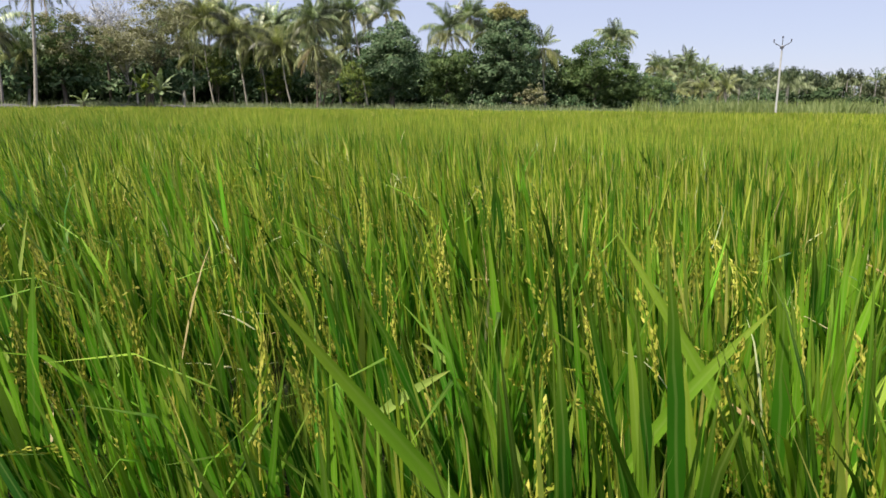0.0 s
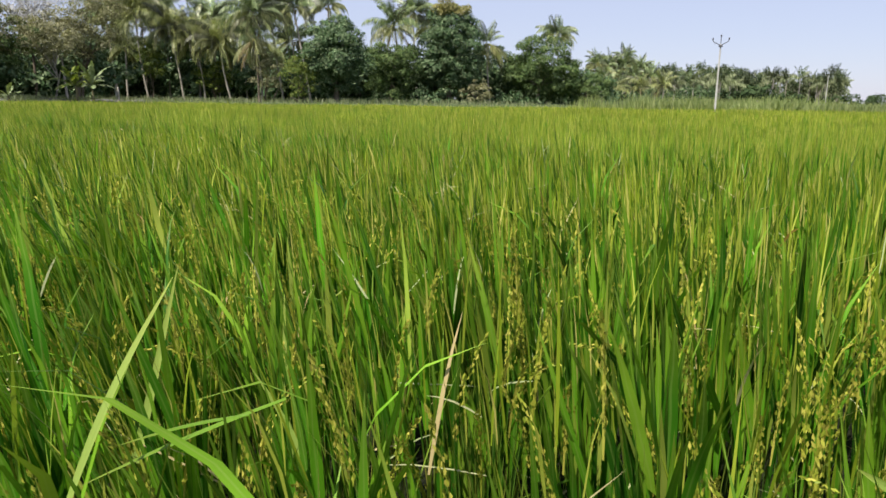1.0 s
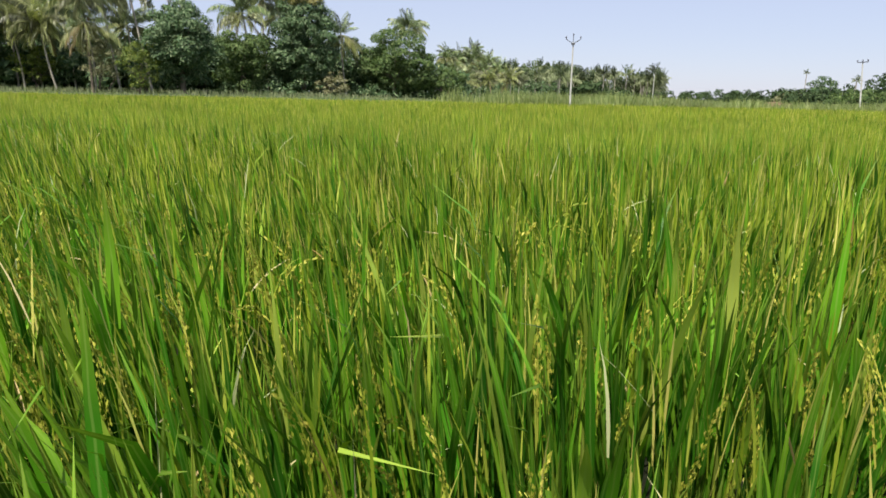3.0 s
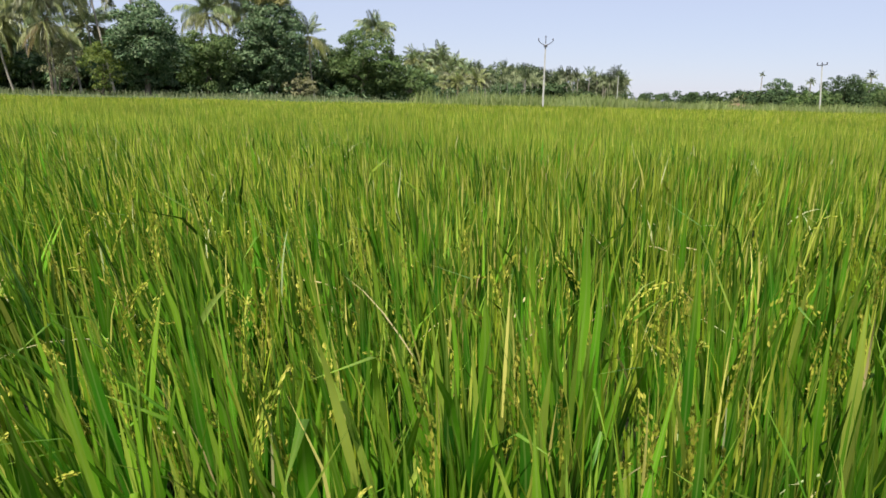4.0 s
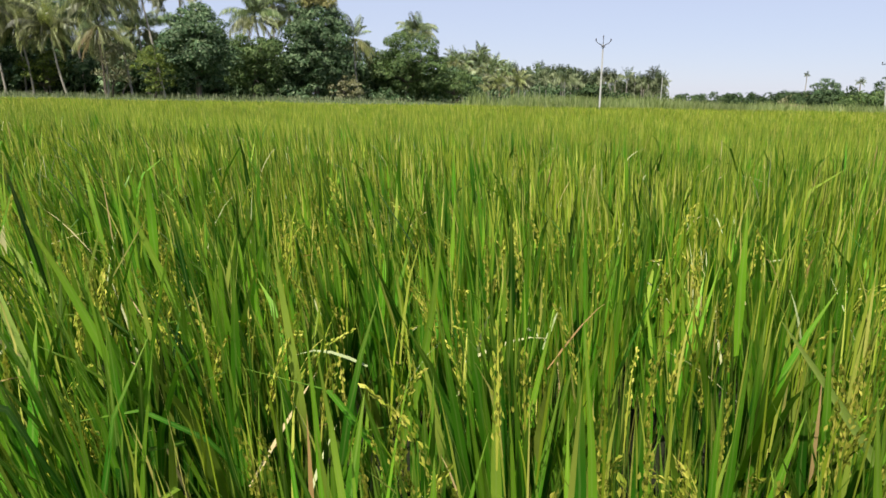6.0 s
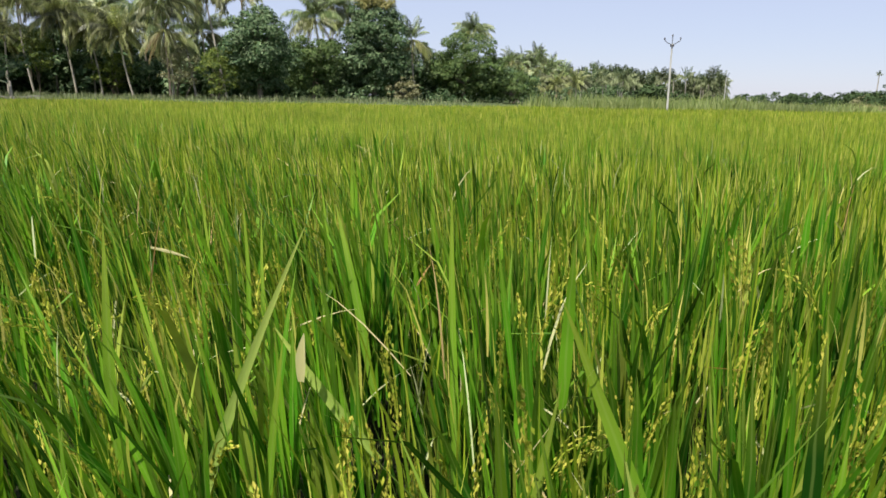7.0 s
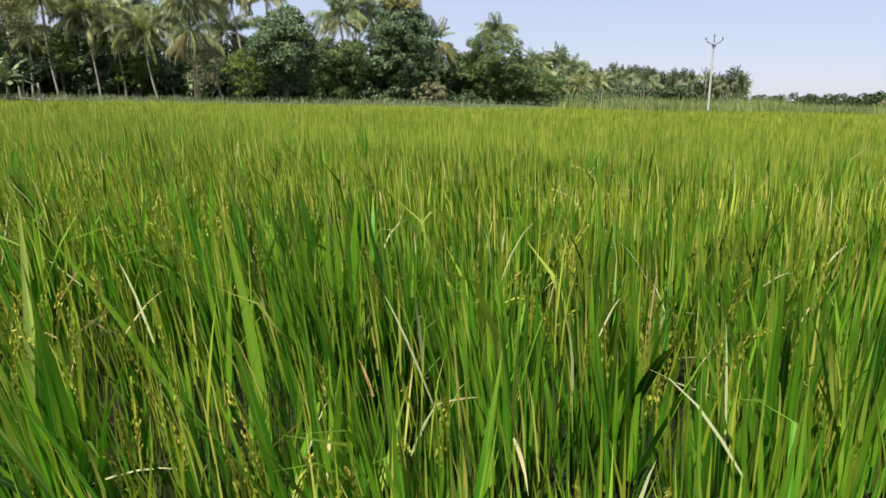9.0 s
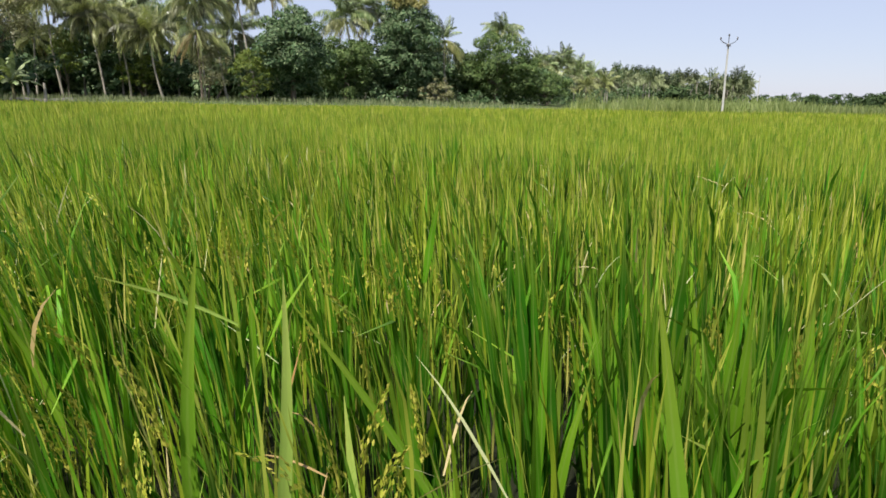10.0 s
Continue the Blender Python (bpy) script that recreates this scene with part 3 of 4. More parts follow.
tall_leaf((-11.20, 1.51, 0.42), (-11.16, 1.54, 1.18), 0.030, M_PALE_LEAF)
tall_leaf((-11.44, 1.72, 0.98), (-11.63, 1.51, 1.12), 0.008, M_PALE_LEAF)
tall_leaf((-11.40, 1.52, 0.42), (-11.38, 1.55, 1.20), 0.034, M_BROAD_LEAF)
tall_leaf((-10.86, 1.84, 0.42), (-11.20, 1.61, 1.10), 0.022, M_BROAD_LEAF)
tall_leaf((-10.39, 1.66, 0.42), (-10.52, 1.65, 1.22), 0.034, M_BROAD_LEAF)
tall_leaf((-10.90, 1.41, 0.60), (-10.93, 1.39, 1.05), 0.024, M_PALE_LEAF)
tall_ear((-11.31, 1.39, 0.86), (-11.35, 1.35, 1.05))
tall_ear((-10.88, 1.56, 0.86), (-10.89, 1.56, 1.00))
tall_leaf((-7.40, 1.25, 0.42), (-7.44, 1.25, 1.25), 0.022, M_BROAD_LEAF)
tall_leaf((-7.68, 0.61, 0.47), (-7.55, 0.89, 1.22), 0.022, M_PALE_LEAF)


# ---- grass strips past the paddy ----
def tuft_strip(name, rng, x, y, tall, wide, material, label, category, parent=None):
    n = len(x)
    z = height(x, y)
    ch = blades(rng, np.stack([x, y, z], -1), rng.uniform(0, 6.28, n), np.abs(rng.normal(0.15, 0.12, n)), tall, wide,
                np.abs(rng.normal(0.7, 0.4, n)), 2)
    ob = new(name, mesh_arrays(name, ch[0], ch[1], material, ch[2]))
    return tagged(ob, label, category, kind="stuff")


n = 22000
x = rng.uniform(-95, 45, n)
y = edge_y(x) + np.where(rng.random(n) < 0.4, rng.gamma(1.3, 1.2, n), rng.uniform(0, 40, n)) - 1.2
clump = 0.75 + 0.35 * np.sin(x * 1.7) * np.sin(x * 0.61 + y) + rng.normal(0, 0.15, n)
tuft_strip("bund_grass", rng, x, y, (0.62 * clump).clip(0.25, 1.0) * (0.8 + 0.35 * smooth01((-35 - x) / 10)), np.full(n, 0.08), M_WEED,
           "pale dusty weeds and grass along the paddy bund", "grass")
n = 9000
y = rng.uniform(-10, 45, n)
x = edge_x(y) - rng.gamma(1.6, 1.9, n) + 0.8
tuft_strip("bund_grass", rng, x, y, rng.uniform(0.3, 0.85, n), np.full(n, 0.05), M_WEED, "pale dusty weeds below the palms", "grass")
n = 20000
x = rng.uniform(-30, 50, n)
y = 64.5 + 0.12 * x + rng.uniform(0, 1, n) ** 1.7 * 40 + 0.25 * np.maximum(x - 5, 0)
clump = 1.0 + 0.28 * np.sin(x * 0.9 + 0.5 * y) * np.sin(x * 0.23 + 1) + rng.normal(0, 0.14, n)
clump = clump * (0.75 + 0.25 * smooth01((0 - x) / 14)) * smooth01((x + 31) / 6)
tuft_strip("reed_grass", rng, x, y, (1.75 * clump).clip(0.4, 2.3), np.full(n, 0.085), M_REED,
           "tall grey-green reed-like grass crop past the paddy", "reeds")


# ---- trees ----
def frond_mesh(name, rise, droop, pairs, material, rngf, leaflet=0.26, hang=0.9, broad=0.014):
    """A feather palm leaf one metre long, growing along +x: a tapering midrib and hanging leaflets."""
    t = np.linspace(0, 1, 9)
    ang = rise - droop * t ** 1.3
    step = 1 / 8
    px = np.concatenate([[0], np.cumsum(np.cos(ang[:-1]) * step)])
    pz = np.concatenate([[0], np.cumsum(np.sin(ang[:-1]) * step)])
    half = 0.011 * (1.1 - t)
    rib_l = np.stack([px, -half, pz], -1)
    rib_r = np.stack([px, half, pz], -1)
    rib_u = np.stack([px, 0 * t, pz + half], -1)
    v = np.stack([rib_l, rib_u, rib_r], 1).reshape(-1, 3)
    q = []
    for i in range(8):
        a = 3 * i
        q += [(a, a + 1, a + 4, a + 3), (a + 1, a + 2, a + 5, a + 4)]
    vs, tris = [v], []
    base = len(v)
    for i in range(pairs):
        s = 0.16 + 0.84 * (i + 0.5) / pairs
        cx, cz, a = np.interp(s, t, px), np.interp(s, t, pz), np.interp(s, t, ang)
        ln = leaflet * (0.55 + 0.45 * math.sin(math.pi * min(1, s * 1.05))) * (1.0 if s < 0.85 else 1 - 2.5 * (s - 0.85))
        for sgn in (-1, 1):
            h = hang + rngf.normal(0, 0.18)
            fwd = 0.55 + rngf.normal(0, 0.1)
            d = np.array([fwd * math.cos(a), sgn * math.cos(h), fwd * math.sin(a) - math.sin(h)])
            d /= np.linalg.norm(d)
            w = np.array([math.cos(a), 0, math.sin(a)]) * broad
            p = np.array([cx, 0, cz])
            m_ = p + d * ln * 0.5
            e = p + d * ln + np.array([0, 0, -0.25 * ln])
            vs.append(np.array([p, m_ - w, m_ + w, e]))
            tris += [(base, base + 1, base + 2), (base + 1, base + 3, base + 2)]
            base += 4
    return mesh_arrays(name, np.concatenate(vs), [np.array(q), np.array(tris)], material)


rf = np.random.default_rng(11)
def frond_set(leaf):
    return [frond_mesh("frond", 1.45, 0.6, 40, leaf, rf, 0.17, 0.35, 0.010), frond_mesh("frond", 1.15, 1.55, 46, leaf, rf, 0.2, 0.95, 0.010),
            frond_mesh("frond", 0.75, 2.15, 46, leaf, rf, 0.21, 1.2, 0.010), frond_mesh("frond", 0.25, 2.2, 44, M_PALM_OLD, rf, 0.22, 1.35, 0.011)]


FRONDS, FRONDS_LIGHT = frond_set(M_PALM), frond_set(M_PALM_LIGHT)
FROND_DRY = frond_mesh("frond", -0.45, 0.95, 22, M_PALM_DRY, rf, hang=1.3)
FROND_LIMP = frond_mesh("frond", -0.05, 1.5, 34, M_PALM_OLD, rf, 0.23, 1.4, 0.011)


def tube(name, points, radii, material, sides=8, rings=0.0):
    """A tapering round stem through points; rings swell it a little at each leaf scar."""
    pts = [Vector(p) for p in points]
    vs, q = [], []
    for i, p in enumerate(pts):
        d = (pts[min(i + 1, len(pts) - 1)] - pts[max(i - 1, 0)]).normalized()
        a = d.orthogonal().normalized() if abs(d.z) < 0.9 else Vector((1, 0, 0)).cross(d).normalized()
        b = d.cross(a)
        r = radii[i] * (1 + (rings if i % 2 else 0))
        for k in range(sides):
            w = 2 * math.pi * k / sides
            vs.append(p + r * (math.cos(w) * a + math.sin(w) * b))
    for i in range(len(pts) - 1):
        for k in range(sides):
            a, b = i * sides + k, i * sides + (k + 1) % sides
            q.append((a, b, b + sides, a + sides))
    return mesh_arrays(name, np.array([tuple(v) for v in vs]), [np.array(q)], material, smooth=True)


def bend_line(base, top, bow, n):
    """Points from base to top that bow sideways, as a palm grows."""
    base, top = Vector(base), Vector(top)
    out = []
    for i in range(n + 1):
        t = i / n
        p = base.lerp(top, t)
        out.append(p + Vector((bow[0], bow[1], 0)) * math.sin(math.pi * t))
    return out


def coconut_palm(seed, base, top, length, fronds=42, dry=10, nuts=8, label="", thick=0.14, bark=None, upto=4, skirt=1.0, brown=1, leaves=FRONDS):
    """A leaning ringed trunk, a spear of upright fronds, arching ones round it and a skirt of limp ones."""
    r = random.Random(seed)
    bx, by = base
    tx, ty, tz = top
    gz = ground_z(bx, by)
    ob = new("coconut_palm")
    ob.matrix_basis = pose(bx, by, gz)
    tagged(ob, label or "tall coconut palm with a slim grey trunk and arching fronds", "palm tree", "coconut palms")
    top_l = Vector((tx - bx, ty - by, tz - gz))
    bow = (r.uniform(-0.3, 0.3), r.uniform(-0.3, 0.3))
    line = bend_line((0, 0, -0.15), top_l, bow, 24)
    radii = [thick * (1.0 - 0.35 * i / 24) * (1.5 if i == 0 else 1.2 if i == 1 else 1) for i in range(25)]
    under(new("trunk", tube("trunk", line, radii, bark or M_BARK, 8, 0.07)), ob)
    turn = 0.0
    for i in range(fronds):
        age = i / (fronds - 1)
        kind = min(upto - 1, int(age ** 0.85 * upto))
        turn += 137.5 + r.uniform(-25, 25)
        f = under(new("frond", leaves[kind]), ob)
        s = length * r.uniform(0.72, 1.15) * (0.72 + 0.28 * min(1, age * 2.5))
        f.matrix_basis = Matrix.Translation(top_l + Vector((0, 0, 0.35 * (1 - age)))) @ pose(0, 0, 0, r.uniform(-28, 28), r.uniform(-14, 14), turn) @ Matrix.Diagonal((s, s, s * r.uniform(0.85, 1.15), 1))
    for i in range(dry):
        withered = i < brown
        f = tagged(under(new("frond", FROND_DRY if withered else FROND_LIMP), ob), "brown withered frond hanging down" if withered else "limp yellowing frond")
        s = length * skirt * r.uniform(0.6, 1.0)
        f.matrix_basis = Matrix.Translation(top_l) @ pose(0, 0, 0, r.uniform(-20, 20), r.uniform(-5, 30), r.uniform(0, 360)) @ Matrix.Diagonal((s, s, s, 1))
    for i in range(nuts):
        bm = bmesh.new()
        bmesh.ops.create_icosphere(bm, subdivisions=1, radius=0.14)
        bmesh.ops.scale(bm, vec=(1, 1, 1.25), verts=bm.verts)
        a = r.uniform(0, 6.28)
        bmesh.ops.translate(bm, vec=top_l + Vector((0.3 * math.cos(a), 0.3 * math.sin(a), -0.25 - r.uniform(0, 0.4))), verts=bm.verts)
        part("coconut", bm, M_NUT, ob)
    return ob


def leaf_cloud(rngc, centres, radii, density, size, droop=0.3, flat=0.75):
    """Leaves on the skins of many small clumps: each a folded pointed blade."""
    vs, ps = [], []
    for c, r in zip(centres, radii):
        n = max(12, int(density * 4 * math.pi * r * r))
        d = rngc.normal(0, 1, (n, 3))
        d[:, 2] = np.where(d[:, 2] < -0.5, -d[:, 2], d[:, 2])
        d /= np.linalg.norm(d, axis=1)[:, None]
        rad = r * rngc.uniform(0.62, 1.1, n)
        p = c + d * rad[:, None] * np.array([1, 1, flat])
        out = d + rngc.normal(0, 0.22, (n, 3)) + np.array([0, 0, 0.3])
        out /= np.linalg.norm(out, axis=1)[:, None]
        along = np.cross(out, rngc.normal(0, 1, (n, 3)))
        along[:, 2] -= droop
        along /= np.linalg.norm(along, axis=1)[:, None]
        side = np.cross(along, out)
        s = size * rngc.uniform(0.6, 1.35, n)[:, None]
        v = np.stack([p - along * s * 0.5, p + side * s * 0.22 + out * s * 0.06, p + along * s * 0.5, p - side * s * 0.22 + out * s * 0.06], 1)
        vs.append(v.reshape(-1, 3))
    v = np.concatenate(vs)
    o = (np.arange(len(v) // 4) * 4)[:, None]
    tri = np.concatenate([o + np.array([[0, 1, 2]]), o + np.array([[0, 2, 3]])])
    return v, [tri]


def crown_clumps(rngc, shape, count, clump):
    """Clump centres spread evenly over the skins of stacked ellipsoids (x, y, z, rx, ry, rz), some inside."""
    cs, rs = [], []
    vol = np.array([e[3] * e[5] for e in shape])
    for (x, y, z, rx, ry, rz), share in zip(shape, vol / vol.sum()):
        n = max(3, int(round(count * share)))
        turn = rngc.uniform(0, 6.28)
        for i in range(n):
            up = 1 - 2 * (i + 0.5) / n
            a = turn + 2.39996 * i
            d = np.array([math.cos(a) * math.sqrt(1 - up * up), math.sin(a) * math.sqrt(1 - up * up), up]) + rngc.normal(0, 0.12, 3)
            k = rngc.uniform(0.3, 0.6) if i % 5 == 0 else rngc.uniform(0.78, 1.02)
            cs.append(np.array([x + d[0] * rx * k, y + d[1] * ry * k, z + d[2] * rz * k]))
            rs.append(clump * rngc.choice((0.6, 0.8, 1.0, 1.3)) * rngc.uniform(0.9, 1.1))
    return cs, rs


def leafy_tree(seed, at, shape, material, label, category="tree", count=60, clump=0.8, density=16, size=0.28, trunk=0.22,
               name="broadleaf_tree", bark=None, second=None, droop=0.3, stems=1):
    """A trunk with limbs and a crown of leaf clumps. shape: ellipsoids over the base."""
    rngc = np.random.default_rng(seed)
    x, y = at
    ob = new(name)
    ob.matrix_basis = pose(x, y, ground_z(x, y))
    tagged(ob, label, category)
    cs, rs = crown_clumps(rngc, shape, count, clump)
    top = max(e[2] for e in shape)
    mid = Vector((shape[0][0] * 0.5, shape[0][1] * 0.5, top * 0.55))
    bark = bark or M_TRUNK
    for k in range(stems):
        foot = Vector((rngc.normal(0, 0.5), rngc.normal(0, 0.5), -0.15)) if stems > 1 else Vector((0, 0, -0.15))
        head = mid + (Vector(rngc.normal(0, 0.9, 3)) if stems > 1 else Vector((0, 0, 0)))
        line = bend_line(foot, head, (rngc.normal(0, 0.15), rngc.normal(0, 0.15)), 8)
        under(new("trunk", tube("trunk", line, [trunk * (1.35 - 0.75 * i / 8) for i in range(9)], bark, 8)), ob)
    for k in range(9):
        c = Vector(cs[k * len(cs) // 9])
        st = Vector((0, 0, -0.15)).lerp(mid, rngc.uniform(0.55, 1))
        line = bend_line(st, c, (rngc.normal(0, 0.3), rngc.normal(0, 0.3)), 5)
        under(new("limb", tube("limb", line, [trunk * 0.5 * (1 - 0.85 * i / 5) for i in range(6)], bark, 6)), ob)
    v, p = leaf_cloud(rngc, cs, rs, density, size, droop)
    tagged(under(new("crown", mesh_arrays("crown", v, p, material)), ob), kind="stuff")
    if second:
        shape2, mat2, count2, lab2 = second
        cs, rs = crown_clumps(rngc, shape2, count2, clump * 0.9)
        v, p = leaf_cloud(rngc, cs, rs, density, size, droop)
        tagged(under(new("young_growth", mesh_arrays("young_growth", v, p, mat2)), ob), lab2, kind="stuff")
    return ob


def banana_plant(seed, at, tall, leaves, label, material=None, wide=0.30):
    """A fleshy stem and a fan of broad leaves with torn edges that arch outwards."""
    r = random.Random(seed)
    x, y = at
    material = material or M_BANANA
    ob = new("banana_plant")
    ob.matrix_basis = pose(x, y, ground_z(x, y))
    tagged(ob, label, "banana plant", "banana plants")
    h = tall * 0.42
    line = bend_line((0, 0, -0.1), (r.uniform(-0.15, 0.15), r.uniform(-0.15, 0.15), h), (0.05, 0.05), 6)
    under(new("stem", tube("stem", line, [0.13 * (1.2 - 0.1 * i) for i in range(7)], M_STALK, 8)), ob)
    for i in range(leaves):
        turn = i * 137.5 + r.uniform(-20, 20)
        age = i / (leaves - 1)
        rise = 1.4 - 1.25 * age + r.uniform(-0.15, 0.15)
        t = np.linspace(0, 1, 13)
        ang = rise - r.uniform(0.5, 1.3) * t ** 1.5
        ln = tall * r.uniform(0.46, 0.62)
        px = np.concatenate([[0], np.cumsum(np.cos(ang[:-1]) * ln / 12)])
        pz = np.concatenate([[0], np.cumsum(np.sin(ang[:-1]) * ln / 12)]) + h
        half = 0.025 + wide * np.sin(np.pi * np.clip((t - 0.14) / 0.86, 0, 1)) ** 0.55
        rows, quads = [], []
        for k in range(12):
            # two torn lobes, one each side of the midrib, sag by their own amount
            b = len(rows)
            for sd in (-1, 1):
                sag, rag = r.uniform(0.1, 0.75), r.uniform(0.78, 1.05)
                for m in (k, k + 1):
                    rows += [(px[m], 0, pz[m]), (px[m], sd * half[m] * rag, pz[m] - half[m] * sag)]
            quads += [(b, b + 2, b + 3, b + 1), (b + 4, b + 5, b + 7, b + 6)]
        under(new("leaf", mesh_arrays("leaf", np.array(rows), [np.array(quads)], material)), ob, pose(0, 0, 0, 0, 0, turn))
    return ob


# coconut palms in the front row: foot, crown, frond length
coconut_palm(1, (-71.6, 26.7), (-71.3, 27.4, 12.7), 5.6, 34, 9, 8, "old coconut palm with a stout grey trunk", 0.18, brown=3)
coconut_palm(2, (-77.2, 25.7), (-76.6, 25.0, 7.7), 4.3, 30, 10, 4)
coconut_palm(3, (-90.9, 55.1), (-90.7, 55.3, 7.9), 4.0, 26, 8, 4, "short coconut palm with pale drooping fronds", leaves=FRONDS_LIGHT)
coconut_palm(4, (-88.2, 56.6), (-88.9, 56.0, 12.5), 5.0, leaves=FRONDS_LIGHT)
coconut_palm(5, (-85.0, 59.9), (-85.8, 58.9, 10.1), 5.2, 44, 12, leaves=FRONDS_LIGHT)
coconut_palm(6, (-82.9, 61.9), (-83.7, 61.0, 9.2), 5.0, 44, 12, leaves=FRONDS_LIGHT)
coconut_palm(7, (-78.4, 62.8), (-79.1, 61.9, 8.3), 5.0, 42, 14, leaves=FRONDS_LIGHT)
# darker tree bark here stands in for the hanging fronds' shade on the trunk
coconut_palm(8, (-67.9, 58.6), (-68.9, 59.1, 11.4), 4.8, 40, 14, 10, "tall coconut palm with a skirt of brown hanging fronds", 0.15, M_TRUNK, brown=3)
coconut_palm(24, (-68.2, 59.3), (-68.6, 59.0, 8.4), 4.4, 10, 26, 4, "shorter coconut palm hung with limp yellowing fronds", 0.12, upto=3, skirt=1.2, brown=3)
coconut_palm(25, (-80.2, 29.2), (-80.0, 29.3, 6.3), 4.2, 16, 14, 2, "low coconut palm with limp yellowing fronds behind the old palm", 0.15)
coconut_palm(9, (-69.1, 63.8), (-70.5, 63.3, 11.9), 4.5, 38, 8)
coconut_palm(10, (-66.9, 66.6), (-69.2, 66.2, 12.8), 4.8, 34, 6)
coconut_palm(11, (-69.3, 73.5), (-69.4, 72.9, 13.9), 4.4, 30, 6)
coconut_palm(12, (-60.3, 78.3), (-60.7, 76.7, 11.1), 4.9, 30, 12, 10, brown=2)
coconut_palm(13, (-64.0, 86.5), (-64.4, 86.0, 13.9), 4.4)
coconut_palm(14, (-50.9, 86.6), (-51.5, 86.2, 9.1), 3.6, 14, 28, 4, "coconut palm with a few raised fronds and many withered ones", upto=2, skirt=1.5, brown=4)
coconut_palm(15, (-52.9, 113.4), (-53.2, 112.8, 12.3), 4.5, 36, 6)
coconut_palm(16, (-50.2, 125.0), (-50.5, 124.7, 8.0), 3.6, 30, 8)
coconut_palm(17, (-49.7, 130.6), (-49.9, 130.2, 8.0), 3.6, 30, 8)
coconut_palm(18, (-47.9, 133.1), (-48.2, 132.7, 9.2), 3.8, 32, 8)
coconut_palm(19, (-45.8, 136.6), (-46.1, 136.5, 7.7), 3.7, 30, 8)
coconut_palm(26, (-50.6, 127.6), (-50.4, 127.3, 7.0), 3.7, 30, 8)
coconut_palm(27, (-47.4, 131.2), (-47.2, 130.9, 7.8), 3.7, 30, 8)
coconut_palm(28, (-45.6, 135.2), (-45.3, 134.9, 6.8), 3.6, 30, 8)
for i, (px, py, pz) in enumerate(((-46.9, 119.5, 4.6), (-44.0, 117.0, 3.4), (-43.4, 124.0, 5.2), (-40.9, 121.5, 3.8), (-42.2, 131.0, 5.6), (-39.0, 128.5, 4.2))):
    coconut_palm(90 + i, (px, py), (px + 0.2, py - 0.2, pz), 3.6, 28, 8, 3, "young coconut palm with fronds reaching to the ground", leaves=FRONDS_LIGHT if i % 2 else FRONDS)
coconut_palm(20, (-93.9, 63.8), (-93.8, 63.2, 13.6), 4.8, 32, 5)
coconut_palm(21, (-90.1, 68.9), (-90.0, 68.2, 12.7), 4.8, 32, 5)
coconut_palm(22, (-85.2, 66.2), (-85.3, 65.4, 11.6), 4.8, 32, 6)

for i, (px, py, pz) in enumerate(((-95.3, 55.5, 11.9), (-99.2, 63.2, 13.6), (-65.0, 91.2, 12.4), (-80.4, 66.2, 10.1), (-87.2, 63.3, 10.8), (-72.7, 69.1, 9.0))):
    coconut_palm(80 + i, (px + 0.5, py + 0.6), (px, py, pz), 4.8, 32, 8, 4, "coconut palm standing deep in the grove")

# broadleaf trees and bushes
leafy_tree(31, (-58.1, 62.1), [(0, 0, 6.3, 3.4, 3.2, 3.0), (-0.4, 0, 7.8, 2.3, 2.3, 2.2), (0.2, -0.2, 4.2, 3.3, 2.8, 1.8), (-0.6, 1.3, 2.6, 2.7, 2.0, 2.0)], M_MANGO,
           "dense dark-green mango tree with a rounded crown", count=135, clump=1.08, density=17, size=0.33, trunk=0.26)
leafy_tree(32, (-54.9, 82.0), [(0, 0, 7.4, 4.2, 4.0, 3.6), (0, 0, 9.8, 3.1, 3.1, 3.0), (0, 0, 4.7, 4.1, 3.6, 2.3), (-0.7, 1.5, 2.8, 3.2, 2.4, 2.2)], M_MANGO,
           "large dark-green mango tree with a tawny flush on top", count=165, clump=1.2, density=16, size=0.34, trunk=0.3,
           second=([(0, 0, 12.6, 2.6, 2.4, 0.8)], M_FLUSH, 16, "tawny young leaves and blossom"))
leafy_tree(33, (-59.8, 74.8), [(0, 0, 5.4, 3.9, 3.0, 2.2), (-0.6, 1.2, 2.6, 3.4, 2.4, 2.0)], M_BUSH,
           "bushy green tree between two mango trees", count=85, clump=1.05, density=16, size=0.33)
leafy_tree(34, (-45.8, 91.9), [(-0.3, 0, 6.0, 4.9, 4.4, 3.1), (-2.4, -0.6, 4.0, 2.8, 2.6, 2.4), (2.6, 1.0, 4.6, 2.8, 2.6, 2.2), (0.2, 1.8, 2.6, 4.8, 2.8, 2.2)], M_BUSH,
           "broad rounded green tree at the end of the grove", count=125, clump=1.15, density=15, size=0.33, trunk=0.26)
leafy_tree(35, (-60.5, 58.4), [(0, 0, 3.2, 1.9, 1.8, 2.5)], M_YELLOWISH, "yellowish-green upright bush at the edge of the grove", "bush", count=50, clump=0.6,
           density=22, size=0.22, trunk=0.08, name="bush", stems=3)
leafy_tree(36, (-68.1, 60.2), [(0, 0, 4.2, 2.2, 2.0, 2.8)], M_DUSTY, "dusty grey-brown feathery tree", count=50, clump=0.7, density=16, size=0.22,
           trunk=0.1, stems=2, droop=0.8)
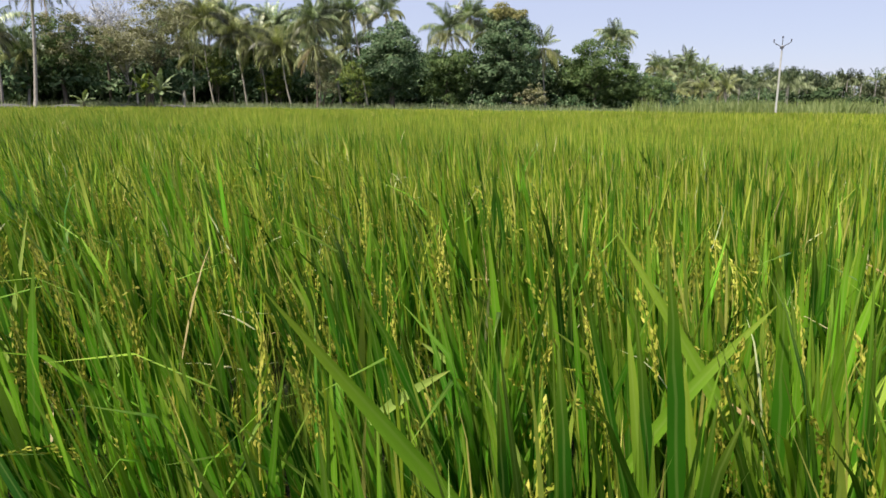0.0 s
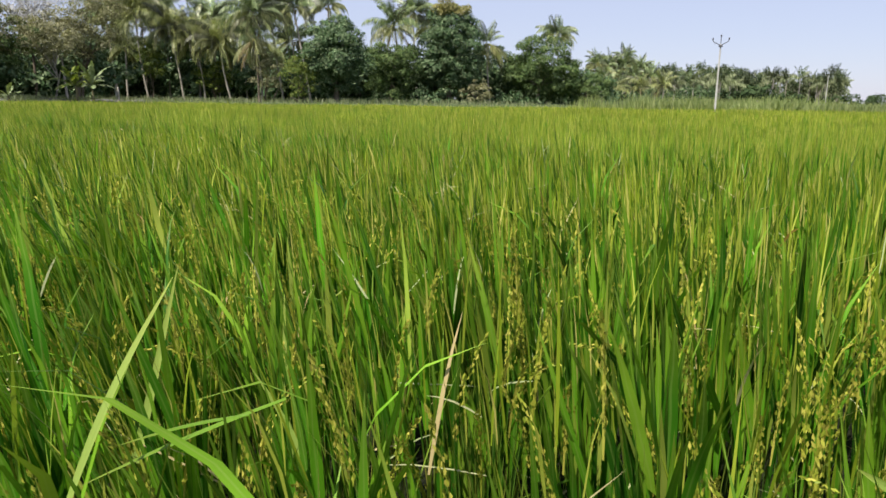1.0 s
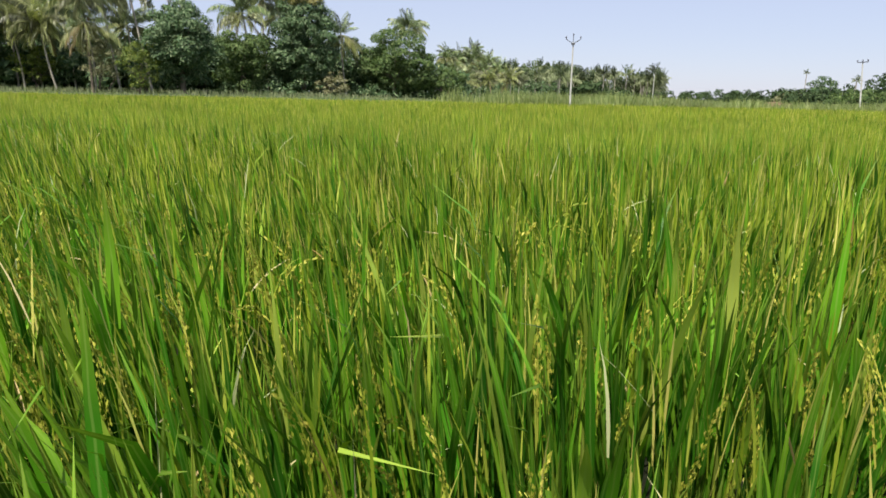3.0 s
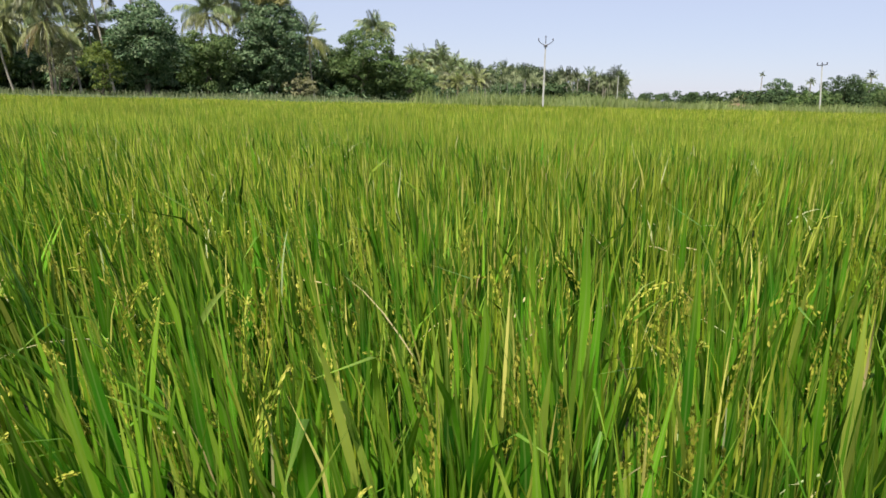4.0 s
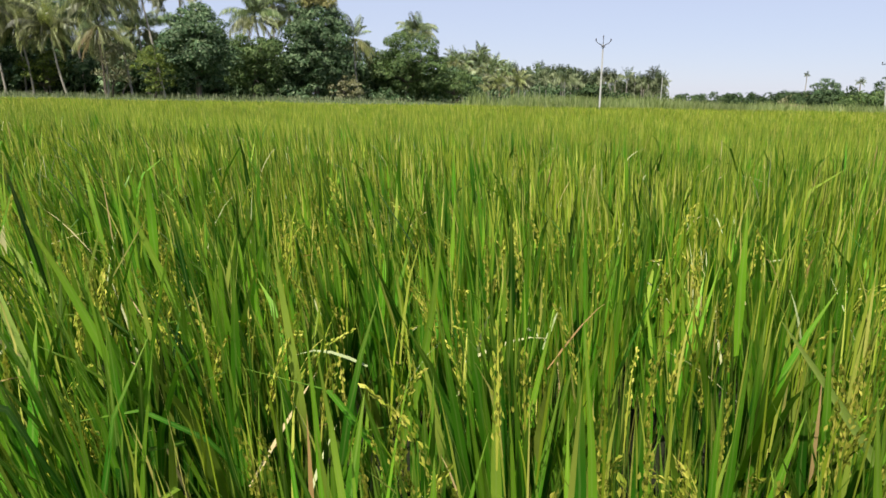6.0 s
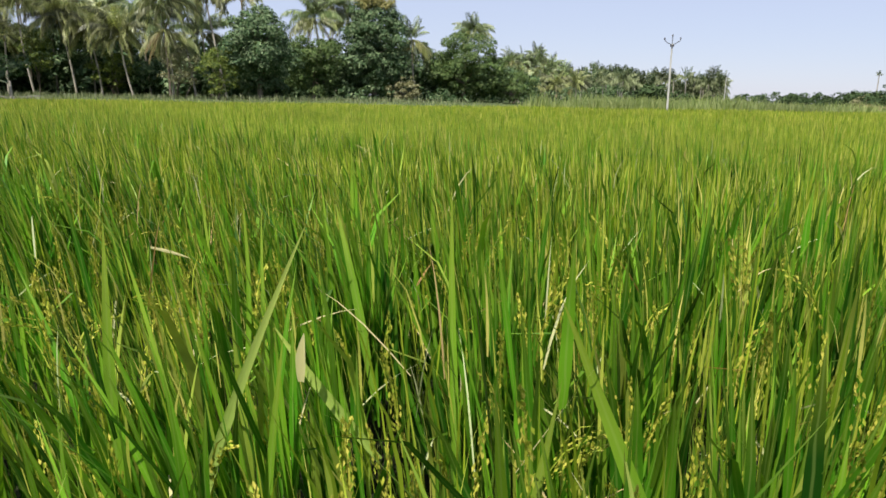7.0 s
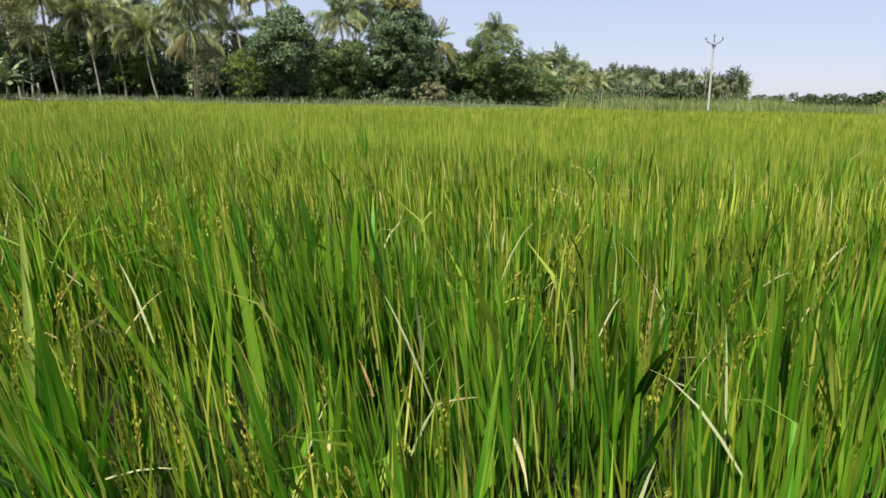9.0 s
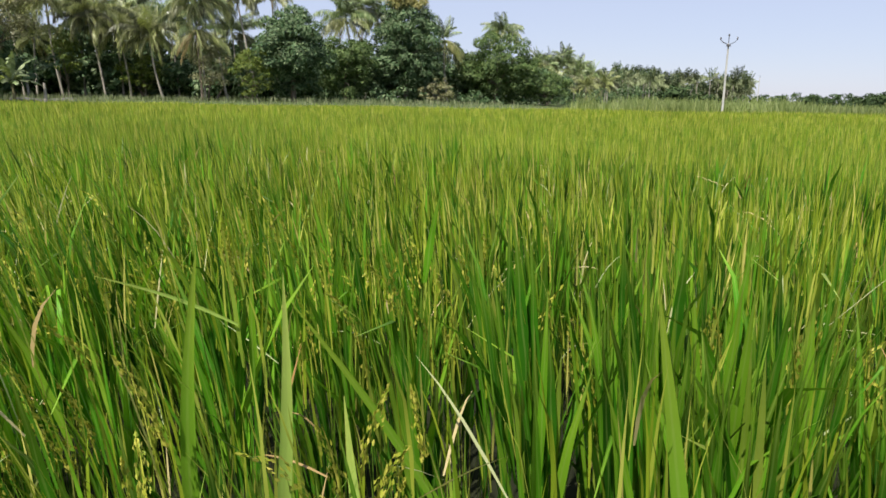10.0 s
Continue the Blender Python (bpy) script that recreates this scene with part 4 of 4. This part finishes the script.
leafy_tree(37, (-78.2, 32.2), [(-0.6, -0.8, 7.0, 3.4, 3.4, 2.5), (1.6, 2.0, 5.6, 3.0, 3.2, 2.0), (0, 0, 4.8, 3.4, 3.2, 1.5)], M_BUSH, "bushy green tree with reddish-brown twigs",
           second=([(0.6, 0.6, 8.6, 2.6, 2.6, 0.9), (1.8, 0.8, 6.0, 3.0, 3.0, 2.0)], M_DUSTY, 60, "dusty brownish twig ends"), count=125, clump=0.8, density=14)
leafy_tree(46, (-75.5, 38.0), [(0, 0, 6.0, 2.9, 2.6, 1.9), (-0.8, -1.6, 7.2, 2.2, 2.0, 1.5)], M_DUSTY, "dusty olive tree on two slim pale trunks", count=85, clump=0.8,
           density=13, size=0.24, trunk=0.12, bark=M_BARK, stems=2, droop=0.6)
leafy_tree(38, (-82.6, 44.0), [(1.0, 1.8, 9.6, 3.7, 3.6, 4.2), (-1.2, -1.4, 6.6, 3.8, 3.4, 2.6)], M_DUSTY, "tall grey-green dusty tree with an open crown",
           count=200, clump=0.85, density=13, size=0.24, trunk=0.2, stems=2)
leafy_tree(39, (-101.1, 58.9), [(0, 0, 8.6, 3.4, 3.4, 4.2), (0, 0, 4.0, 3.6, 3.2, 2.6)], M_BUSH, "tall green tree behind the palms",
           count=110, clump=0.85, density=15)
leafy_tree(40, (-82.8, 63.8), [(0, 0, 3.4, 2.6, 2.4, 2.4)], M_YELLOWISH, "yellowish-green bush under the palms", "bush", count=50, clump=0.6,
           density=18, trunk=0.08, name="bush", stems=3)
leafy_tree(45, (-88.9, 57.6), [(0, 0, 5.4, 1.9, 1.9, 2.6)], M_YELLOWISH, "yellowish-green young tree among the palm trunks", count=55, clump=0.65,
           density=16, trunk=0.1, stems=2)
leafy_tree(41, (-39.9, 95.5), [(0, 0, 2.4, 3.4, 2.6, 1.9)], M_BUSH, "low green bush at the grove's end", "bush", count=60, clump=0.6, density=20,
           trunk=0.08, name="bush", stems=3)
leafy_tree(42, (-70.3, 80.2), [(0, 0, 4.8, 4.0, 3.2, 3.4)], M_MANGO, "dark-green tree deep in the grove", count=80, clump=0.9, density=15)
leafy_tree(43, (-50.0, 81.3), [(0, 0, 1.6, 2.6, 1.6, 1.4)], M_DUSTY, "low dusty bush below the mango tree", "bush", count=30, clump=0.5, density=20,
           trunk=0.05, name="bush", stems=3)

leafy_tree(44, (-56.0, 95.0), [(0, 0, 4.4, 4.2, 2.8, 3.4), (0.5, 0, 2.4, 4.6, 2.8, 2.2)], M_MANGO, "dark-green bush between mango tree and grove's end", "bush", count=110, clump=0.95,
           density=11, size=0.32, trunk=0.1, name="bush", stems=3)


def bare_tree(seed, at, tall):
    r = random.Random(seed)
    ob = new("bare_tree")
    ob.matrix_basis = pose(*at, ground_z(*at))
    tagged(ob, "leafless pale tree with fine branching twigs", "tree")
    under(new("trunk", tube("trunk", bend_line((0, 0, -0.15), (0, 0, tall * 0.5), (0.2, 0.1), 8), [0.2 - 0.012 * i for i in range(9)], M_TRUNK, 8)), ob)
    for i in range(18):
        s = Vector((0, 0, tall * r.uniform(0.4, 0.5)))
        a = r.uniform(0, 6.28)
        e = s + Vector((math.cos(a) * r.uniform(1.2, 5.2), math.sin(a) * r.uniform(1.2, 5.2), tall * r.uniform(0.12, 0.42)))
        limb = under(new("limb", tube("limb", bend_line(s, e, (r.uniform(-0.4, 0.4), r.uniform(-0.4, 0.4)), 6), [0.09 - 0.011 * k for k in range(7)], M_PALE_BARK, 6)), ob)
        for k in range(34):
            f = s.lerp(e, r.uniform(0.35, 1))
            g = f + Vector((r.uniform(-1.3, 1.3), r.uniform(-1.3, 1.3), r.uniform(0.0, 1.5)))
            under(new("twig", tube("twig", bend_line(f, g, (r.uniform(-0.2, 0.2), r.uniform(-0.2, 0.2)), 4), [0.045, 0.038, 0.030, 0.022, 0.012], M_PALE_BARK, 4)), limb)
    return ob


bare_tree(5, (-85.8, 40.5), 16.2)

banana_plant(51, (-68.2, 37.6), 4.8, 14, "banana plant with a fan of broad pale-green leaves")
banana_plant(53, (-69.2, 36.4), 4.3, 11, "banana plant with yellowish-green upright leaves", M_YELLOWISH, 0.34)
banana_plant(54, (-66.9, 29.2), 2.9, 6, "young banana plant with pale leaves beside the old palm", wide=0.2)

# a broken palm stump beside the banana plants
stump = tagged(new("palm_stump"), "pale broken stump of a dead palm", "stump")
stump.matrix_basis = pose(-67.1, 39.6, ground_z(-67.1, 39.6))
under(new("trunk", tube("trunk", bend_line((0, 0, -0.15), (0.06, 0.03, 2.1), (0.04, 0), 12), [0.15 - 0.005 * i for i in range(13)], M_BARK, 8, 0.07)), stump)


# the dark depth of the grove and the woods far off, uncountable
def woodland(name, seed, spots, material, label, density, size, clump, low=0.2):
    rngc = np.random.default_rng(seed)
    cs, rs = [], []
    for x, y, w, h, k in spots:
        for _ in range(k):
            px, py = x + rngc.uniform(-w, w), y + rngc.uniform(-3, 3)
            top = h * rngc.uniform(0.65, 1.05)
            for q in range(4):
                cs.append(np.array([px + rngc.normal(0, clump), py + rngc.normal(0, clump), top * (low + (0.95 - low) / 3 * q) * rngc.uniform(0.85, 1.1)]))
                rs.append(clump * rngc.uniform(0.7, 1.3))
    v, p = leaf_cloud(rngc, cs, rs, density, size)
    return tagged(new(name, mesh_arrays(name, v, p, material)), label, "woods", kind="stuff")


woodland("woodland", 61, [(-85, 32, 6, 7, 18), (-87, 46, 5, 7, 16), (-94, 36, 6, 7.2, 16), (-100, 54, 5, 10, 14), (-94, 65, 6, 10, 16), (-89, 73, 8, 9, 20), (-77, 74, 8, 8, 22), (-66, 82, 7, 8, 20),
                          (-58, 92, 7, 7, 16), (-48, 99, 9, 5, 16), (-87, 23, 6, 7.5, 16), (-96, 24, 7, 8, 20), (-104, 16, 7, 9, 16), (-104, 61, 8, 12, 12), (-75, 70, 5, 5, 12), (-88, 11, 8, 9, 14)], M_MANGO,
         "leafy canopy over the depth of the grove", 3.6, 0.64, 1.5, 0.5)
woodland("woodland", 63, [(-46, 126, 6, 5.0, 20), (-41, 112, 4, 3.0, 10), (-40, 140, 8, 4.5, 14), (-96, 34, 5, 3.0, 8), (-99, 24, 5, 2.2, 8), (-93, 46, 4, 2.6, 8), (-93, 74, 6, 2.2, 10), (-80, 78, 6, 2.0, 10), (-68, 80, 5, 2.2, 10), (-58, 79, 4, 2.6, 14), (-51, 88, 6, 2.4, 16)], M_MANGO, "dark low shrubs under the trees", 4, 0.45, 0.8)
woodland("woodland", 65, [(-112, 40, 8, 9, 14), (-108, 66, 8, 9, 16), (-98, 82, 9, 8.5, 18), (-84, 88, 9, 8, 18), (-71, 96, 8, 7.5, 16), (-58, 108, 9, 6, 16), (-112, 18, 8, 8, 16),
                          (-96, 40, 6, 7, 12), (-92, 70, 6, 6, 12), (-78, 76, 6, 5.5, 12), (-128, 44, 12, 6, 26), (-126, 62, 12, 6, 26), (-120, 78, 12, 6, 24), (-128, 26, 10, 6, 18), (-108, 96, 14, 6, 24)], M_MANGO, "dark dense woods behind the palm grove", 1.25, 1.0, 2.2)
woodland("distant_woodland", 62, [(-57, 250, 34, 7.0, 44), (-54, 222, 36, 2.6, 36), (-38, 183, 10, 4, 12), (-40, 430, 50, 5.5, 50), (40, 420, 50, 5.5, 50), (120, 400, 50, 7, 24)], M_FAR,
         "low hazy woods along the horizon", 0.6, 1.35, 2.2)
woodland("distant_woodland", 64, [(14, 197, 8, 3.6, 14), (29, 193, 10, 4.6, 20), (52, 183, 16, 5.5, 20), (22, 150, 12, 2.4, 18), (42, 150, 14, 4.5, 20)], M_FAR,
         "grey-green scrub and trees beyond the reeds", 2.2, 0.8, 1.5)

# trees to the right, far off
leafy_tree(71, (26.2, 140.4), [(0, 0, 3.9, 3.6, 3.0, 2.6), (0, 0, 2.0, 5.4, 3.0, 1.9)], M_FAR, "grey-green tree beyond the reeds", count=90, clump=0.9, density=9, size=0.4)
leafy_tree(72, (20.0, 131.8), [(0, 0, 1.7, 4.4, 3.0, 1.5)], M_BUSH, "wide low bush beyond the reeds", "bush", count=50, clump=0.8, density=9, size=0.4, trunk=0.08, name="bush", stems=3)
leafy_tree(73, (21.8, 189.9), [(0, 0, 4.2, 3.0, 2.6, 2.8)], M_MANGO, "dark round tree far off", count=40, clump=1.0, density=6, size=0.5)
leafy_tree(74, (32.6, 144.6), [(0, 0, 2.6, 4.4, 3.0, 2.4)], M_BUSH, "green tree beyond the reeds", count=60, clump=0.9, density=8, size=0.4)
leafy_tree(75, (12.3, 159.0), [(0, 0, 1.4, 3.0, 2.4, 1.3)], M_DUSTY, "pale grey-green bush far off", "bush", count=30, clump=0.8, density=8, size=0.4, trunk=0.06, name="bush", stems=3)


def far_palm_crown(seed, first, last, fronds, length, material):
    """The fronds from first to last of a crown, joined."""
    r = random.Random(seed)
    vs, polys, base = [], [], 0
    turn = 0
    for i in range(fronds):
        turn += 137.5
        m = pose(0, 0, 0, r.uniform(-16, 16), r.uniform(-12, 12), turn) @ Matrix.Diagonal((length, length, length, 1)) @ Matrix.Diagonal((1, 1, r.uniform(0.85, 1.15), 1))
        if not first <= i < last:
            continue
        src = FAR_FRONDS[min(3, int(4 * i / fronds))]
        for v in src.vertices:
            vs.append(tuple(m @ v.co))
        for p in src.polygons:
            polys.append([base + k for k in p.vertices])
        base += len(src.vertices)
    tri = np.array([p for p in polys if len(p) == 3])
    quad = np.array([p for p in polys if len(p) == 4])
    return mesh_arrays("crown", np.array(vs), [quad, tri], material)


FAR_FRONDS = [frond_mesh("frond", a, b, 11, M_PALM_FAR, rf, 0.24, c, 0.030) for a, b, c in ((1.45, 0.6, 0.4), (1.2, 1.7, 1.1), (0.8, 2.3, 1.3), (0.3, 2.3, 1.4))]
CROWNS = [(far_palm_crown(s, 0, 5, 17, 3.9, M_PALM_FAR), far_palm_crown(s, 5, 17, 17, 3.9, M_PALM_FAR_OLD)) for s in (3, 4, 5)]
FAR_TRUNK = tube("trunk", bend_line((0, 0, -0.2), (0, 0, 1), (0, 0), 4), [0.2, 0.17, 0.15, 0.14, 0.13], M_BARK, 6)


def far_palm(x, y, tall, k, label="coconut palm in a distant plantation", size=1.0):
    ob = new("coconut_palm")
    ob.matrix_basis = pose(x, y, 0, 0, 0, 47 * k)
    tagged(ob, label, "palm tree", "distant coconut palms")
    under(new("trunk", FAR_TRUNK), ob, Matrix.Diagonal((1, 1, tall, 1)))
    young, old = CROWNS[k % 3]
    at = pose(0, 0, tall) @ Matrix.Diagonal((size, size, size, 1))
    under(new("crown", young), ob, at)
    tagged(under(new("old_fronds", old), ob, at), "pale drooping older fronds")
    return ob


rp = random.Random(9)
for i in range(125):
    u = rp.random()
    far_palm(-92 + 76 * u + rp.uniform(-2, 2), 226 + 28 * rp.random() * (1 - 0.4 * u), 9.2 - 2.6 * u + rp.uniform(-4.2, 1.2) + (2.0 if i % 9 == 0 else 0), i)
for i in range(16):
    far_palm(-46 + rp.uniform(0, 10) + 0.4 * i, 148 + 4.0 * i + rp.uniform(-2, 2), rp.uniform(4.0, 6.5), i)
far_palm(22.1, 228.7, 9.6, 1, "lone tall coconut palm over the far woods", 0.34)
far_palm(34.3, 158.3, 6.9, 2, "coconut palm over the far woods", 0.4)
far_palm(27.1, 179.3, 6.2, 3, "coconut palm over the far woods", 0.4)


# ---- power poles ----
def bar(bm, a, b, w, h):
    """A square bar between two points."""
    a, b = Vector(a), Vector(b)
    d = b - a
    m = Matrix.Translation((a + b) / 2) @ d.to_track_quat("X", "Z").to_matrix().to_4x4() @ Matrix.Diagonal((d.length, w, h, 1))
    r = bmesh.ops.create_cube(bm, size=1, matrix=m)
    return r["verts"]


def insulator(parent, at):
    bm = bmesh.new()
    for z, r1, r2, h in ((0.05, 0.05, 0.04, 0.08), (0.12, 0.085, 0.05, 0.06), (0.18, 0.065, 0.03, 0.08)):
        bmesh.ops.create_cone(bm, cap_ends=True, segments=10, radius1=r1, radius2=r2, depth=h, matrix=Matrix.Translation(Vector(at) + Vector((0, 0, z))))
    return part("insulator", bm, M_PORCELAIN, parent, "dark glazed pin insulator")


def power_pole(x, y, tall, turn, style, label, lean=(0, 0)):
    ob = new("power_pole")
    ob.matrix_basis = pose(x, y, ground_z(x, y), lean[0], lean[1], turn)
    tagged(ob, label, "power pole", "power poles")
    bm = bmesh.new()
    vs = bar(bm, (0, 0, -0.3), (0, 0, tall), 0.22, 0.18)
    for v in vs:
        if v.co.z > 1:
            v.co.x *= 0.62
            v.co.y *= 0.62
    bmesh.ops.bevel(bm, geom=list(bm.edges), offset=0.02, segments=1, affect="EDGES")
    part("pole", bm, M_CONCRETE, ob)
    if style == "v":
        for s in (-1, 1):
            bm = bmesh.new()
            bar(bm, (0, -0.1, tall - 0.12), (s * 0.42, -0.1, tall + 0.10), 0.06, 0.06)
            bar(bm, (s * 0.42, -0.1, tall + 0.08), (s * 0.64, -0.1, tall + 0.28), 0.06, 0.06)
            part("cross_arm", bm, M_STEEL, ob, "dark steel arm bent upwards")
            insulator(ob, (s * 0.64, -0.1, tall + 0.29))
        bm = bmesh.new()
        bar(bm, (0, 0, tall - 0.1), (0, 0, tall + 0.55), 0.06, 0.06)
        part("top_bracket", bm, M_STEEL, ob)
        insulator(ob, (0, 0, tall + 0.55))
        bm = bmesh.new()
        bar(bm, (-0.16, -0.1, tall - 0.16), (0.16, -0.1, tall - 0.16), 0.12, 0.16)
        part("clamp", bm, M_STEEL, ob)
    elif style == "t":
        bm = bmesh.new()
        bar(bm, (-0.52, -0.1, tall - 0.08), (0.52, -0.1, tall - 0.08), 0.08, 0.09)
        part("cross_arm", bm, M_STEEL, ob, "dark steel cross arm")
        for s in (-0.46, 0, 0.46):
            insulator(ob, (s, -0.1, tall - 0.03))
    else:
        bm = bmesh.new()
        bar(bm, (0, 0, tall - 0.1), (0, 0, tall + 0.35), 0.07, 0.07)
        part("top_bracket", bm, M_STEEL, ob)
    return ob


power_pole(-14.3, 62.6, 6.2, 12, "v", "pale concrete power pole with a steel arm bent upwards", (0, -0.4))
power_pole(12.35, 83.7, 5.7, -8, "t", "pale concrete power pole with a straight cross arm", (0, -4.5))
power_pole(-13.4, 139.8, 6.0, 0, "plain", "slim concrete power pole beside the distant palms")

# the dusty bank below the old palm
bx = np.arange(0, 31)
bank_v, bank_q = [], []
for i in bx:
    y = 12 + i * 1.1
    x = float(edge_x(y)) - 4.2 + 0.3 * math.sin(i * 0.9)
    h = 0.35 + 0.12 * math.sin(i * 1.3)
    for dx, dz in ((1.8, 0.0), (0.7, 0.72), (0.2, 0.95), (-0.6, 1.0), (-1.8, 0.3)):
        bank_v.append((x + dx, y, ground_z(x + dx, y) - 0.05 + h * dz * 0.9))
for i in range(30):
    for k in range(4):
        a = i * 5 + k
        bank_q.append((a, a + 1, a + 6, a + 5))
tagged(new("earth_bank", mesh_arrays("earth_bank", np.array(bank_v), [np.array(bank_q)], M_BANK, smooth=True)),
       "low pale dusty earth bank below the palms", "bank", kind="structure")

# a heap of reddish earth past the paddy
bm = bmesh.new()
bmesh.ops.create_icosphere(bm, subdivisions=4, radius=1.0)
for v in bm.verts:
    k = 1 + 0.18 * noise.noise(v.co * 2.2) + 0.06 * noise.noise(v.co * 7)
    v.co = Vector((v.co.x * 3.2 * k, v.co.y * 1.8 * k, max(v.co.z, -0.05) * 1.25 * k))
me = bpy.data.meshes.new("earth_heap")
bm.to_mesh(me)
bm.free()
me.materials.append(rough_material("red_earth", (0.16, 0.09, 0.06), (0.30, 0.18, 0.13), 1.2, fine=8.0))
heap = new("earth_heap", me)
heap.matrix_basis = pose(5.4, 98.9, 0.0)
tagged(heap, "low heap of reddish earth beyond the reeds", "earth heap")

# a pale stump of a post among the palms
bm = bmesh.new()
bmesh.ops.create_cone(bm, cap_ends=True, segments=10, radius1=0.14, radius2=0.12, depth=2.2, matrix=Matrix.Translation((0, 0, 1.0)))
for v in bm.verts:
    v.co += Vector((0.02 * noise.noise(v.co * 5), 0.02 * noise.noise(v.co * 6), 0.12 * v.co.x * (v.co.z > 1)))
bmesh.ops.bevel(bm, geom=list(bm.edges), offset=0.012, segments=1, affect="EDGES")
me = bpy.data.meshes.new("wooden_post")
bm.to_mesh(me)
bm.free()
me.materials.append(M_PALE_BARK)
post = new("wooden_post", me)
post.matrix_basis = pose(-83.9, 49.3, ground_z(-83.9, 49.3))
tagged(post, "short pale weathered post between banana and palms", "post")
